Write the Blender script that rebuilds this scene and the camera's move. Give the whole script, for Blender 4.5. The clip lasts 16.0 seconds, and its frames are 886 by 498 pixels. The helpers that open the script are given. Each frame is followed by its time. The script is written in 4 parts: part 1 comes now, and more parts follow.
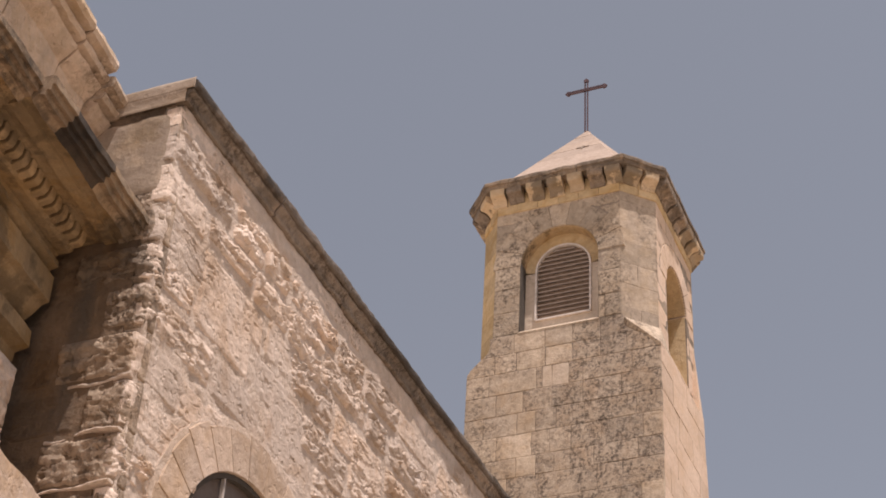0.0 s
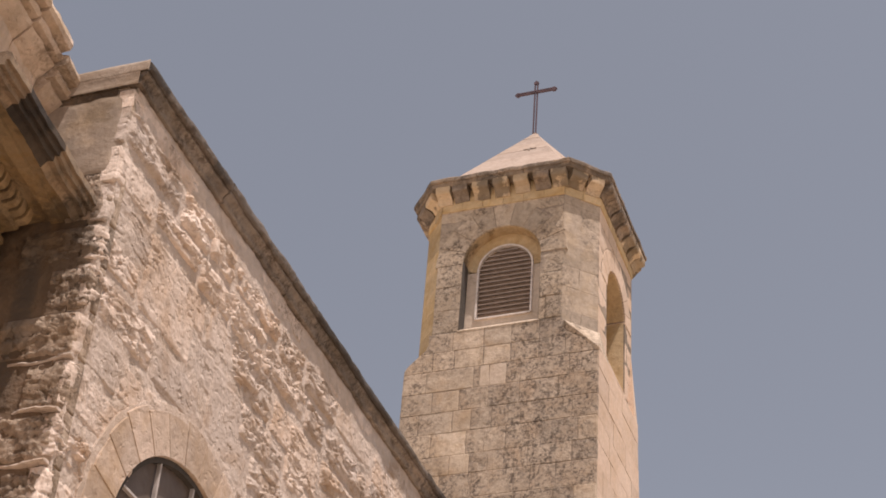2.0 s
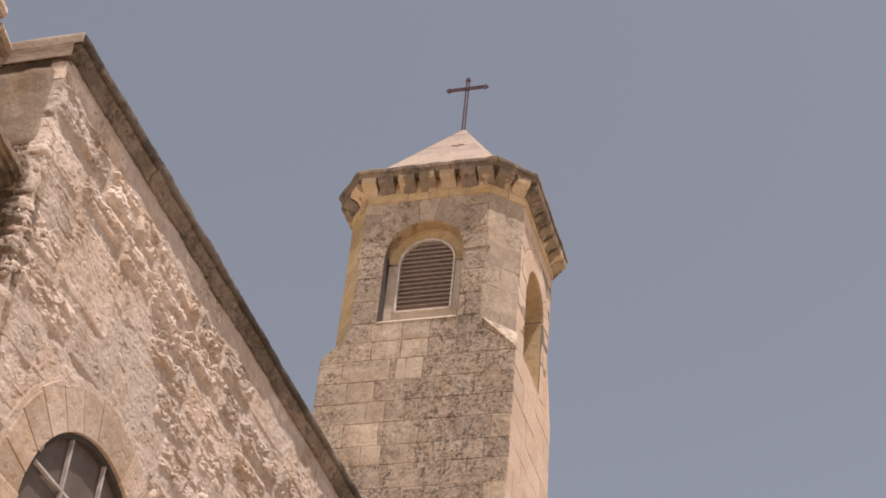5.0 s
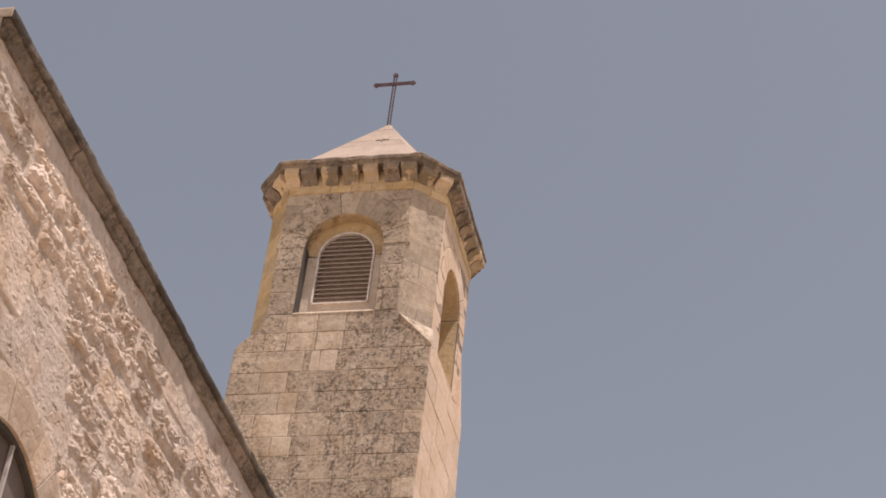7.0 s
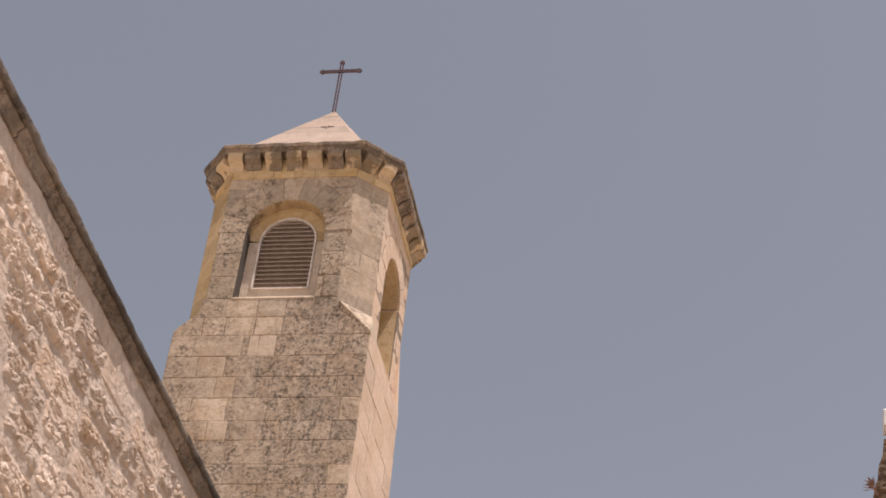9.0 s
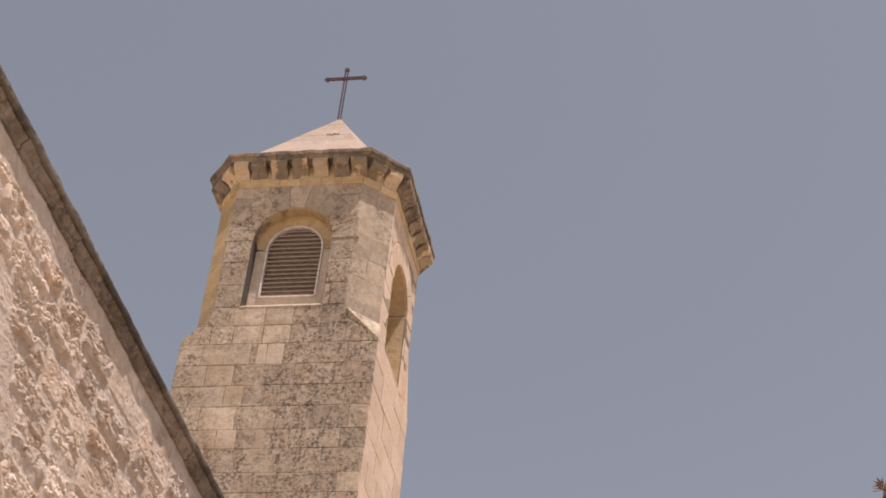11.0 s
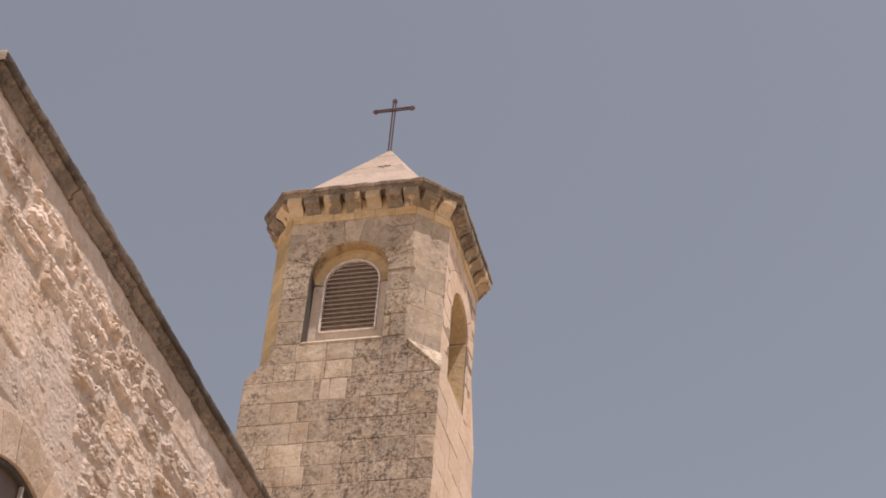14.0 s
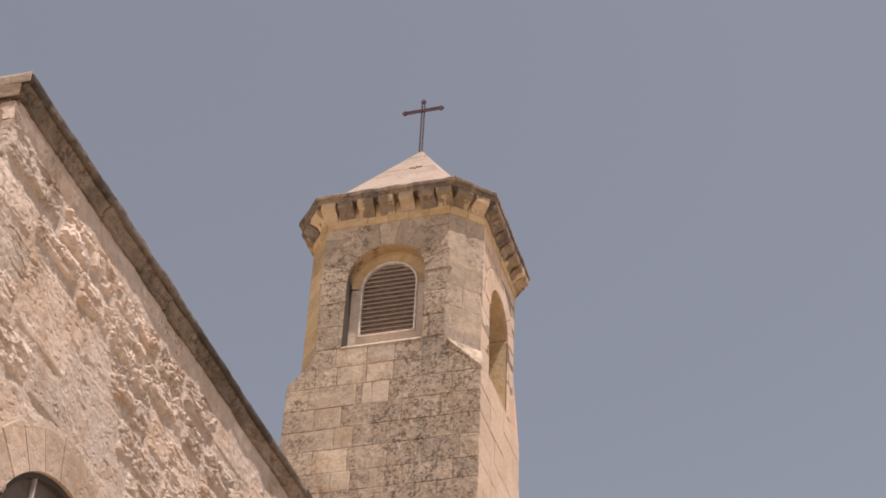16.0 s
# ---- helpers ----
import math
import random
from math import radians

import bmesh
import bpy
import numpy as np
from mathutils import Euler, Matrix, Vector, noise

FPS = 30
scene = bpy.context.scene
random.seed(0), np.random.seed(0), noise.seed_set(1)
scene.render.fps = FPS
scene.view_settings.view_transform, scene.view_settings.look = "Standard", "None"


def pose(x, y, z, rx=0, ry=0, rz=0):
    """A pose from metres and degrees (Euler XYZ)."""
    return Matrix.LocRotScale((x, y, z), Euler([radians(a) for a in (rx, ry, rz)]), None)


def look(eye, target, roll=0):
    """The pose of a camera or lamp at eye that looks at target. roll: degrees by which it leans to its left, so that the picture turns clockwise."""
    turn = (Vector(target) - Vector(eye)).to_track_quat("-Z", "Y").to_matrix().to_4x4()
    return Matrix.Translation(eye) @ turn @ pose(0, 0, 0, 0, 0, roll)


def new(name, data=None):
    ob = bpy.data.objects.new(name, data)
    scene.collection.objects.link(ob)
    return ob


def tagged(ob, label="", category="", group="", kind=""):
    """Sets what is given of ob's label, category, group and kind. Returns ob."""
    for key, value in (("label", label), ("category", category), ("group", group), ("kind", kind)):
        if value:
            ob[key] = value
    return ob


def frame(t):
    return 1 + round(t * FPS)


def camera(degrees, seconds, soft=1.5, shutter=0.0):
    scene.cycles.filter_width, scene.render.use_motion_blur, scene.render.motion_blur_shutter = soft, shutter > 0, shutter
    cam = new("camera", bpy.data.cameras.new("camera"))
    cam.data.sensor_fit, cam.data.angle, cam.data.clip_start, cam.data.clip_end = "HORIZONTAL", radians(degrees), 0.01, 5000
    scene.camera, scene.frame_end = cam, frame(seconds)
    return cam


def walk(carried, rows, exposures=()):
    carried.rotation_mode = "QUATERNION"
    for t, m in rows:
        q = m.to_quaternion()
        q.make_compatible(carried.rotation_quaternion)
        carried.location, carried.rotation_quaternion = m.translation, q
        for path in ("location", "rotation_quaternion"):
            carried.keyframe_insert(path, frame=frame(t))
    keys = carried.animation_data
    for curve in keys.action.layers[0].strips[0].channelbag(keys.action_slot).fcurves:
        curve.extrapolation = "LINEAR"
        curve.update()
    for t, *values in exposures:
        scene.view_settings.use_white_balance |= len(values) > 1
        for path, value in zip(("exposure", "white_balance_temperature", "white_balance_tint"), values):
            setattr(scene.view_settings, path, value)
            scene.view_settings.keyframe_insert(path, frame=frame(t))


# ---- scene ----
cam = camera(27.991, 16.0, soft=1.75)
walk(cam, [
    (0.0, pose(3.529, 0.037, 1.629, 127.369, -2.847, 22.448)),
    (0.5, pose(3.529, 0.030, 1.624, 127.419, -3.085, 21.536)),
    (1.0, pose(3.521, 0.026, 1.619, 127.456, -3.395, 20.670)),
    (1.5, pose(3.513, 0.026, 1.619, 127.457, -3.559, 19.976)),
    (2.0, pose(3.508, 0.018, 1.617, 127.435, -3.797, 19.315)),
    (2.5, pose(3.503, 0.018, 1.615, 127.412, -3.982, 18.784)),
    (3.0, pose(3.491, 0.030, 1.625, 127.379, -4.127, 18.244)),
    (5.5, pose(3.483, 0.011, 1.609, 127.591, -4.993, 14.378)),
    (6.0, pose(3.486, 0.010, 1.606, 127.654, -5.206, 13.379)),
    (6.5, pose(3.486, 0.002, 1.600, 127.698, -5.219, 12.513)),
    (7.0, pose(3.471, 0.004, 1.601, 127.732, -5.306, 11.582)),
    (7.5, pose(3.470, 0.001, 1.594, 127.739, -5.355, 10.906)),
    (8.0, pose(3.470, -0.005, 1.591, 127.739, -5.576, 10.092)),
    (8.5, pose(3.472, -0.014, 1.583, 127.701, -5.539, 9.537)),
    (9.0, pose(3.471, -0.019, 1.576, 127.635, -5.398, 9.103)),
    (11.5, pose(3.490, -0.015, 1.579, 127.884, -4.825, 9.979)),
    (12.0, pose(3.486, -0.025, 1.576, 128.042, -4.608, 10.241)),
    (12.5, pose(3.498, -0.041, 1.572, 128.113, -4.558, 11.067)),
    (13.0, pose(3.499, -0.023, 1.585, 128.199, -4.462, 11.866)),
    (13.5, pose(3.500, -0.001, 1.604, 128.284, -4.143, 12.493)),
    (14.0, pose(3.508, -0.001, 1.602, 128.350, -3.659, 13.204)),
    (14.5, pose(3.521, -0.006, 1.596, 128.387, -3.257, 13.805)),
    (15.0, pose(3.518, 0.005, 1.608, 128.363, -2.828, 14.449)),
    (15.5, pose(3.538, -0.017, 1.593, 128.266, -2.436, 15.227)),
    (16.0, pose(3.540, -0.005, 1.602, 128.163, -2.245, 15.888)),
], exposures=[(0.0, 0.24, 6240, 15)])

# ---- world, sun ----
SUN = Vector((0.29, -0.20, 1.0)).normalized()
world = bpy.data.worlds.new("hazy_sky")
scene.world = world
world.use_nodes = True
wn = world.node_tree.nodes
sky = wn.new("ShaderNodeTexSky")
sky.sky_type = "NISHITA"
sky.sun_disc = False
sky.sun_elevation = math.asin(SUN.z)
sky.sun_rotation = math.atan2(SUN.x, SUN.y)
sky.dust_density = 1.6
sky.air_density = 1.0
sat = wn.new("ShaderNodeHueSaturation")
sat.inputs["Saturation"].default_value = 0.30
world.node_tree.links.new(sky.outputs[0], sat.inputs["Color"])
world.node_tree.links.new(sat.outputs[0], wn["Background"].inputs[0])
wn["Background"].inputs[1].default_value = 0.088
sun = new("sun", bpy.data.lights.new("sun", "SUN"))
sun.data.energy = 4.5
sun.data.angle = radians(0.6)
sun.data.color = (1.0, 0.90, 0.80)
sun.matrix_world = look(SUN * 60, (0, 0, 0))


# ---- materials ----
class Nodes:
    """A small builder for node materials."""

    def __init__(self, name):
        self.mat = bpy.data.materials.new(name)
        self.mat.use_nodes = True
        self.tree = self.mat.node_tree
        self.bsdf = self.tree.nodes["Principled BSDF"]
        self.coord = self.add("ShaderNodeNewGeometry").outputs["Position"]

    def add(self, kind, **settings):
        node = self.tree.nodes.new(kind)
        for key, value in settings.items():
            node.inputs[key].default_value = value
        return node

    def link(self, a, b):
        self.tree.links.new(a, b)

    def noise(self, scale, detail=6.0, rough=0.6, stretch=(1, 1, 1), distortion=0.0):
        m = self.add("ShaderNodeMapping")
        m.inputs["Scale"].default_value = stretch
        self.link(self.coord, m.inputs["Vector"])
        n = self.add("ShaderNodeTexNoise", Scale=scale, Detail=detail, Roughness=rough, Distortion=distortion)
        self.link(m.outputs[0], n.inputs["Vector"])
        return n.outputs[0]

    def ramp(self, value, stops):
        r = self.add("ShaderNodeValToRGB")
        e = r.color_ramp.elements
        while len(e) < len(stops):
            e.new(0.5)
        for el, (at, c) in zip(e, stops):
            el.position = at
            el.color = (*c, 1) if len(c) == 3 else c
        self.link(value, r.inputs[0])
        return r.outputs[0]

    def mask(self, value, low, high):
        m = self.add("ShaderNodeMapRange")
        m.inputs["From Min"].default_value = low
        m.inputs["From Max"].default_value = high
        self.link(value, m.inputs["Value"])
        return m.outputs[0]

    def maths(self, op, a, b):
        m = self.add("ShaderNodeMath")
        m.operation = op
        for i, v in enumerate((a, b)):
            if isinstance(v, (int, float)):
                m.inputs[i].default_value = v
            else:
                self.link(v, m.inputs[i])
        return m.outputs[0]

    def mix(self, fac, a, b, blend="MIX"):
        m = self.add("ShaderNodeMix")
        m.data_type = "RGBA"
        m.blend_type = blend
        for slot, v in ((0, fac), (6, a), (7, b)):
            if isinstance(v, (int, float)):
                m.inputs[slot].default_value = v
            elif isinstance(v, tuple):
                m.inputs[slot].default_value = (*v, 1)
            else:
                self.link(v, m.inputs[slot])
        return m.outputs[2]

    def finish(self, colour, rough=0.9, bumps=(), metallic=0.0):
        self.link(colour, self.bsdf.inputs["Base Color"]) if not isinstance(colour, tuple) else None
        if isinstance(colour, tuple):
            self.bsdf.inputs["Base Color"].default_value = (*colour, 1)
        if isinstance(rough, (int, float)):
            self.bsdf.inputs["Roughness"].default_value = rough
        else:
            self.link(rough, self.bsdf.inputs["Roughness"])
        self.bsdf.inputs["Metallic"].default_value = metallic
        self.bsdf.inputs["Specular IOR Level"].default_value = 0.25
        last = None
        for value, distance in bumps:
            b = self.add("ShaderNodeBump", Strength=1.0, Distance=distance)
            self.link(value, b.inputs["Height"])
            if last:
                self.link(last, b.inputs["Normal"])
            last = b.outputs[0]
        if last:
            self.link(last, self.bsdf.inputs["Normal"])
        return self.mat


def stone(name, pale, mid, stain, stain_amount=0.5, lichen=0.0, lichen_colour=(0.075, 0.051, 0.035), relief=0.006, piece=0.25, pit=0.0, streak=0.0, soot=0.0):
    """Limestone: mottled at two scales, ochre stains, dark lichen specks, each piece its own tone."""
    n = Nodes(name)
    broad, fine = n.noise(1.7, 4), n.noise(19, 8, 0.7)
    colour = n.mix(n.mask(broad, 0.35, 0.65), pale, mid)
    colour = n.mix(n.maths("MULTIPLY", n.mask(n.noise(3.3, 5, 0.65, distortion=0.6), 0.47, 0.68), stain_amount), colour, stain)
    rnd = n.add("ShaderNodeObjectInfo").outputs["Random"]
    tone = n.ramp(rnd, [(0.0, (1 - piece, 1 - piece, 1 - piece)), (0.5, (1, 0.985, 0.96)), (1.0, (1 + piece * 0.6, 1 + piece * 0.55, 1 + piece * 0.5))])
    colour = n.mix(1.0, colour, tone, "MULTIPLY")
    colour = n.mix(0.42, colour, n.ramp(fine, [(0.3, (0.62, 0.6, 0.57)), (0.62, (1.12, 1.12, 1.12))]), "MULTIPLY")
    if lichen:
        spots = n.maths("MULTIPLY", n.mask(n.noise(27, 7, 0.8), 0.45, 0.54), n.mask(n.noise(8, 7, 0.8), 0.40, 0.56))
        area = n.mask(n.noise(1.25, 6, 0.72, stretch=(1, 1, 0.5)), 0.64 - 0.3 * lichen, 0.82 - 0.3 * lichen)
        colour = n.mix(n.maths("MULTIPLY", n.maths("MULTIPLY", spots, area), 0.92), colour, lichen_colour)
        colour = n.mix(n.maths("MULTIPLY", area, 0.13), colour, (0.235, 0.185, 0.140))
    if streak:
        drip = n.mask(n.noise(6, 4, 0.6, stretch=(1, 1, 0.12)), 0.52, 0.72)
        colour = n.mix(n.maths("MULTIPLY", drip, streak), colour, (0.09, 0.08, 0.07))
    if soot:
        black = n.mask(n.noise(2.4, 7, 0.62), 0.515, 0.56)
        colour = n.mix(n.maths("MULTIPLY", black, soot), colour, (0.035, 0.028, 0.022))
    bumps = [(n.noise(9, 6, 0.6), relief * 2.5), (fine, relief), (n.noise(75, 5, 0.7), relief * 0.4)]
    if pit:
        bumps.append((n.mask(n.noise(28, 3, 0.5), 0.30, 0.42), pit))
    return n.finish(colour, 0.92, bumps)


def plain(name, colour, rough=0.6, metallic=0.0, vary=0.25, scale=14, relief=0.001):
    n = Nodes(name)
    c = n.mix(n.mask(n.noise(scale, 6, 0.65), 0.3, 0.7), tuple(v * (1 - vary) for v in colour), tuple(min(1, v * (1 + vary)) for v in colour))
    return n.finish(c, rough, [(n.noise(scale * 4, 5), relief)], metallic)


ROUGH = stone("rough_limestone", (0.70, 0.57, 0.48), (0.62, 0.49, 0.40), (0.47, 0.31, 0.195), 0.75, 0.55, (0.19, 0.125, 0.08), relief=0.0050, piece=0.22, pit=0.005)
VOUSSOIR = stone("dressed_arch_limestone", (0.58, 0.45, 0.36), (0.49, 0.37, 0.28), (0.42, 0.275, 0.155), 0.7, 0.22, (0.25, 0.17, 0.11), relief=0.006, piece=0.2, pit=0.003)
MORTAR = stone("lime_mortar", (0.62, 0.50, 0.415), (0.54, 0.43, 0.35), (0.44, 0.31, 0.21), 0.55, relief=0.010, piece=0.0)
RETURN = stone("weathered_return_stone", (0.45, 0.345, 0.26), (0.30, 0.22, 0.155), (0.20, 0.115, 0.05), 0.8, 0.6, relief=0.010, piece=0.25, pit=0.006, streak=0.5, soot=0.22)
# darker, sootier copy of RETURN: the shade beneath the entablature is put into its colour
RETURN_DARK = stone("shaded_sooty_return_stone", (0.22, 0.15, 0.10), (0.14, 0.095, 0.06), (0.13, 0.075, 0.035), 0.8, 0.6, relief=0.008, piece=0.2, streak=0.6, soot=0.5)
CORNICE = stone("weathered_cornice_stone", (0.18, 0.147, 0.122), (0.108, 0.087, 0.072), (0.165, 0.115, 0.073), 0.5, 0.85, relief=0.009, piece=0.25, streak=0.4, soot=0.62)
COVE = stone("patchy_cove_stone", (0.41, 0.33, 0.27), (0.235, 0.19, 0.152), (0.29, 0.205, 0.14), 0.7, 0.95, relief=0.009, piece=0.25, streak=0.3, soot=0.35)
ENTAB = stone("ochre_entablature_stone", (0.41, 0.29, 0.165), (0.31, 0.21, 0.11), (0.33, 0.19, 0.065), 0.8, 0.5, relief=0.009, piece=0.2, streak=0.45, soot=0.45)
CORONA = stone("weathered_corona_stone", (0.36, 0.265, 0.18), (0.27, 0.19, 0.125), (0.29, 0.18, 0.08), 0.6, 0.8, relief=0.008, piece=0.15, streak=0.4, soot=0.45)
BLACKENED = stone("near_black_corona_stone", (0.085, 0.066, 0.053), (0.042, 0.033, 0.028), (0.13, 0.085, 0.045), 0.45, 0.8, relief=0.009, piece=0.1, soot=0.7)
PARAPET = stone("pale_parapet_stone", (0.66, 0.52, 0.415), (0.56, 0.43, 0.32), (0.47, 0.32, 0.175), 0.75, 0.45, (0.17, 0.115, 0.07), relief=0.008, piece=0.2, pit=0.004, streak=0.25)
TCORNICE = stone("lichened_eaves_stone", (0.36, 0.28, 0.215), (0.25, 0.192, 0.145), (0.33, 0.215, 0.115), 0.7, 1.0, relief=0.010, piece=0.28, streak=0.35, soot=0.45)
EAVES = stone("ochre_corbel_stone", (0.56, 0.43, 0.30), (0.47, 0.35, 0.225), (0.42, 0.28, 0.135), 0.7, 0.5, (0.11, 0.075, 0.05), relief=0.010, piece=0.30, soot=0.6)
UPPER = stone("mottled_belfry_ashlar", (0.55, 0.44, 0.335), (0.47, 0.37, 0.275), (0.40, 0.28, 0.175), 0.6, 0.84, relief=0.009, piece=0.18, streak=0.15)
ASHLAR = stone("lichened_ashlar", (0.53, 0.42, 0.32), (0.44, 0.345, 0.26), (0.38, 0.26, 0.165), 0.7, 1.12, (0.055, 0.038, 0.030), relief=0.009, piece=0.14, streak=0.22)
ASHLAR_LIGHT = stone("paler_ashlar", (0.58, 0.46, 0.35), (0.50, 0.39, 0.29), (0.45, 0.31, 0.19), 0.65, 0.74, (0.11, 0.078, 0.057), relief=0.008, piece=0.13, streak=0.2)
# lichen-free ashlar for the tower's sun side, its sunlight painted in as a paler colour
ASHLAR_SUNLIT = stone("sunlit_ashlar", (0.630, 0.483, 0.376), (0.569, 0.424, 0.317), (0.549, 0.374, 0.238), 0.4, 0.0, relief=0.004, piece=0.10)
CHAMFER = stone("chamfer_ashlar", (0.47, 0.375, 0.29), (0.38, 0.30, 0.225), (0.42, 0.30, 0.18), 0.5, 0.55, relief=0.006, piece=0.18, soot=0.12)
FRIEZE = stone("stained_plain_frieze", (0.54, 0.425, 0.33), (0.44, 0.335, 0.25), (0.37, 0.26, 0.15), 0.7, relief=0.004, piece=0.1, streak=0.25, soot=0.25)
COPE_END = stone("tan_coping_stone", (0.46, 0.36, 0.28), (0.36, 0.28, 0.215), (0.31, 0.22, 0.14), 0.6, relief=0.004, piece=0.1, streak=0.3)
# ochre darkened with black mottling to paint the shade under the front arch
SOFFIT = stone("shaded_ochre_soffit", (0.50, 0.37, 0.225), (0.40, 0.285, 0.155), (0.33, 0.205, 0.085), 0.75, 0.6, (0.11, 0.075, 0.05), relief=0.008, piece=0.2, soot=0.55)
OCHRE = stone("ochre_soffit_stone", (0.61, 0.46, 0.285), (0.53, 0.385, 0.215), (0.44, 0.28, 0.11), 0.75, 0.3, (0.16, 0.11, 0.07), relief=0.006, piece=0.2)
REVEAL = stone("grey_reveal_stone", (0.66, 0.54, 0.435), (0.57, 0.46, 0.365), (0.46, 0.35, 0.25), 0.5, 0.3, (0.16, 0.12, 0.09), relief=0.006, piece=0.08)
# pale stone for newer shaft blocks and, as painted sunlight, some chamfer corbels
SPECIAL = stone("newer_and_sunlit_ashlar", (0.54, 0.435, 0.345), (0.49, 0.385, 0.295), (0.43, 0.315, 0.21), 0.4, 0.15, relief=0.005, piece=0.08)
JOINT = stone("patchy_joint_mortar", (0.36, 0.285, 0.22), (0.27, 0.21, 0.16), (0.22, 0.155, 0.10), 0.6, 0.6, relief=0.004, piece=0.0, soot=0.45)
ROOFSTONE = stone("pale_roof_slab", (0.44, 0.34, 0.275), (0.395, 0.30, 0.238), (0.33, 0.24, 0.18), 0.5, 0.35, relief=0.004, piece=0.08)
IRON = plain("rusted_iron", (0.12, 0.078, 0.085), 0.7, 0.5)
SLAT = plain("weathered_grey_brown_slat", (0.30, 0.24, 0.205), 0.75)
FRAME = plain("pale_metal_frame", (0.66, 0.57, 0.50), 0.5, 0.2)
BAR = plain("pale_painted_bar", (0.45, 0.39, 0.35), 0.6)
BACKBOARD = plain("brown_backboard", (0.33, 0.25, 0.20), 0.9)
DARKWOOD = plain("dark_inner_stone", (0.07, 0.058, 0.048), 0.9)
GROUND = stone("worn_paving", (0.52, 0.44, 0.35), (0.45, 0.375, 0.295), (0.325, 0.246, 0.178), 0.4, relief=0.006)
ROOFTOP = stone("flat_roof_screed", (0.60, 0.53, 0.45), (0.54, 0.47, 0.39), (0.325, 0.256, 0.198), 0.4, relief=0.006)


def glass_material():
    n = Nodes("dirty_leaded_glass")
    c = n.mix(n.mask(n.noise(5, 6, 0.65), 0.3, 0.7), (0.105, 0.080, 0.066), (0.165, 0.128, 0.105))
    return n.finish(c, n.mask(n.noise(11, 4), -0.5, 1.3), [(n.noise(23, 4), 0.003)])


GLASS = glass_material()


# ---- mesh helpers ----
def part(name, bm, material, parent=None, label=""):
    me = bpy.data.meshes.new(name)
    bmesh.ops.recalc_face_normals(bm, faces=bm.faces) if len(bm.faces) < 4000 else None
    bm.to_mesh(me)
    bm.free()
    me.materials.append(material)
    ob = new(name, me)
    ob.parent = parent
    return tagged(ob, label) if label else ob


def empty(name, at=(0, 0, 0)):
    ob = new(name)
    ob.location = at
    return ob


def settle(root):
    """Parts were built in world places: keep them there under a root that stands at its base."""
    bpy.context.view_layer.update()
    inverse = root.matrix_world.inverted()
    for child in root.children:
        child.matrix_parent_inverse = inverse
    return root


class Face:
    """An upright plane: u runs along it, w out of it, z up."""

    def __init__(self, origin, along, out):
        self.o, self.a, self.n = Vector((*origin, 0)), Vector((*along, 0)).normalized(), Vector((*out, 0)).normalized()

    def at(self, u, w, z):
        return self.o + self.a * u + self.n * w + Vector((0, 0, z))


def patch(bm, face, left, right, z0, z1, us, zs, height, depth):
    """A piece of masonry between the curves left(z) and right(z), its face at height(u, z, a, b), its sides going back to -depth."""
    grid = []
    for b in zs:
        z = z0 + (z1 - z0) * b
        l, r = left(z), right(z)
        grid.append([bm.verts.new(face.at(l + (r - l) * a, height(l + (r - l) * a, z, a, b), z)) for a in us])
    for i in range(len(zs) - 1):
        for j in range(len(us) - 1):
            bm.faces.new((grid[i][j], grid[i][j + 1], grid[i + 1][j + 1], grid[i + 1][j]))
    rim = [(b, a) for a in range(len(us)) for b in (0,)] + [(b, len(us) - 1) for b in range(1, len(zs))]
    rim += [(len(zs) - 1, a) for a in range(len(us) - 2, -1, -1)] + [(b, 0) for b in range(len(zs) - 2, 0, -1)]
    back = []
    for b, a in rim:
        z = z0 + (z1 - z0) * zs[b]
        l, r = left(z), right(z)
        back.append(bm.verts.new(face.at(l + (r - l) * us[a], -depth, z)))
    for k in range(len(rim)):
        m = (k + 1) % len(rim)
        bm.faces.new((grid[rim[k][0]][rim[k][1]], back[k], back[m], grid[rim[m][0]][rim[m][1]]))
    return bm


def spread(n):
    return [i / n for i in range(n + 1)]


class Arch:
    """A round-headed opening: middle u, half width, springing height, foot."""

    def __init__(self, mid, half, spring, foot):
        self.mid, self.half, self.spring, self.foot = mid, half, spring, foot

    def chord(self, z):
        if z < self.foot - 1e-6:
            return 0.0
        if z <= self.spring:
            return self.half
        d = self.half ** 2 - (z - self.spring) ** 2
        return math.sqrt(d) if d > 0 else 0.0

    def meets(self, z0, z1):
        return z1 > self.foot + 1e-6 and z0 < self.spring + self.half - 1e-6


def pieces(u0, u1, z0, z1, arch, gap):
    """The parts of a block that an arched opening leaves: (left, right, z0, z1, curved)."""
    if not arch or not arch.meets(z0, z1) or u1 < arch.mid - arch.half or u0 > arch.mid + arch.half:
        return [(lambda z: u0, lambda z: u1, z0, z1, False)]
    out = []
    if u0 < arch.mid:
        e = min(u1, arch.mid - gap / 2)
        f = lambda z: max(min(e, arch.mid - arch.chord(z) - gap), u0)
        if max(f(z0) - u0, f((z0 + z1) / 2) - u0, f(z1) - u0) > 0.03:
            out.append((lambda z: u0, f, z0, z1, True))
    if u1 > arch.mid:
        s = max(u0, arch.mid + gap / 2)
        g = lambda z: min(max(s, arch.mid + arch.chord(z) + gap), u1)
        if max(u1 - g(z0), u1 - g((z0 + z1) / 2), u1 - g(z1)) > 0.03:
            out.append((g, lambda z: u1, z0, z1, True))
    return out


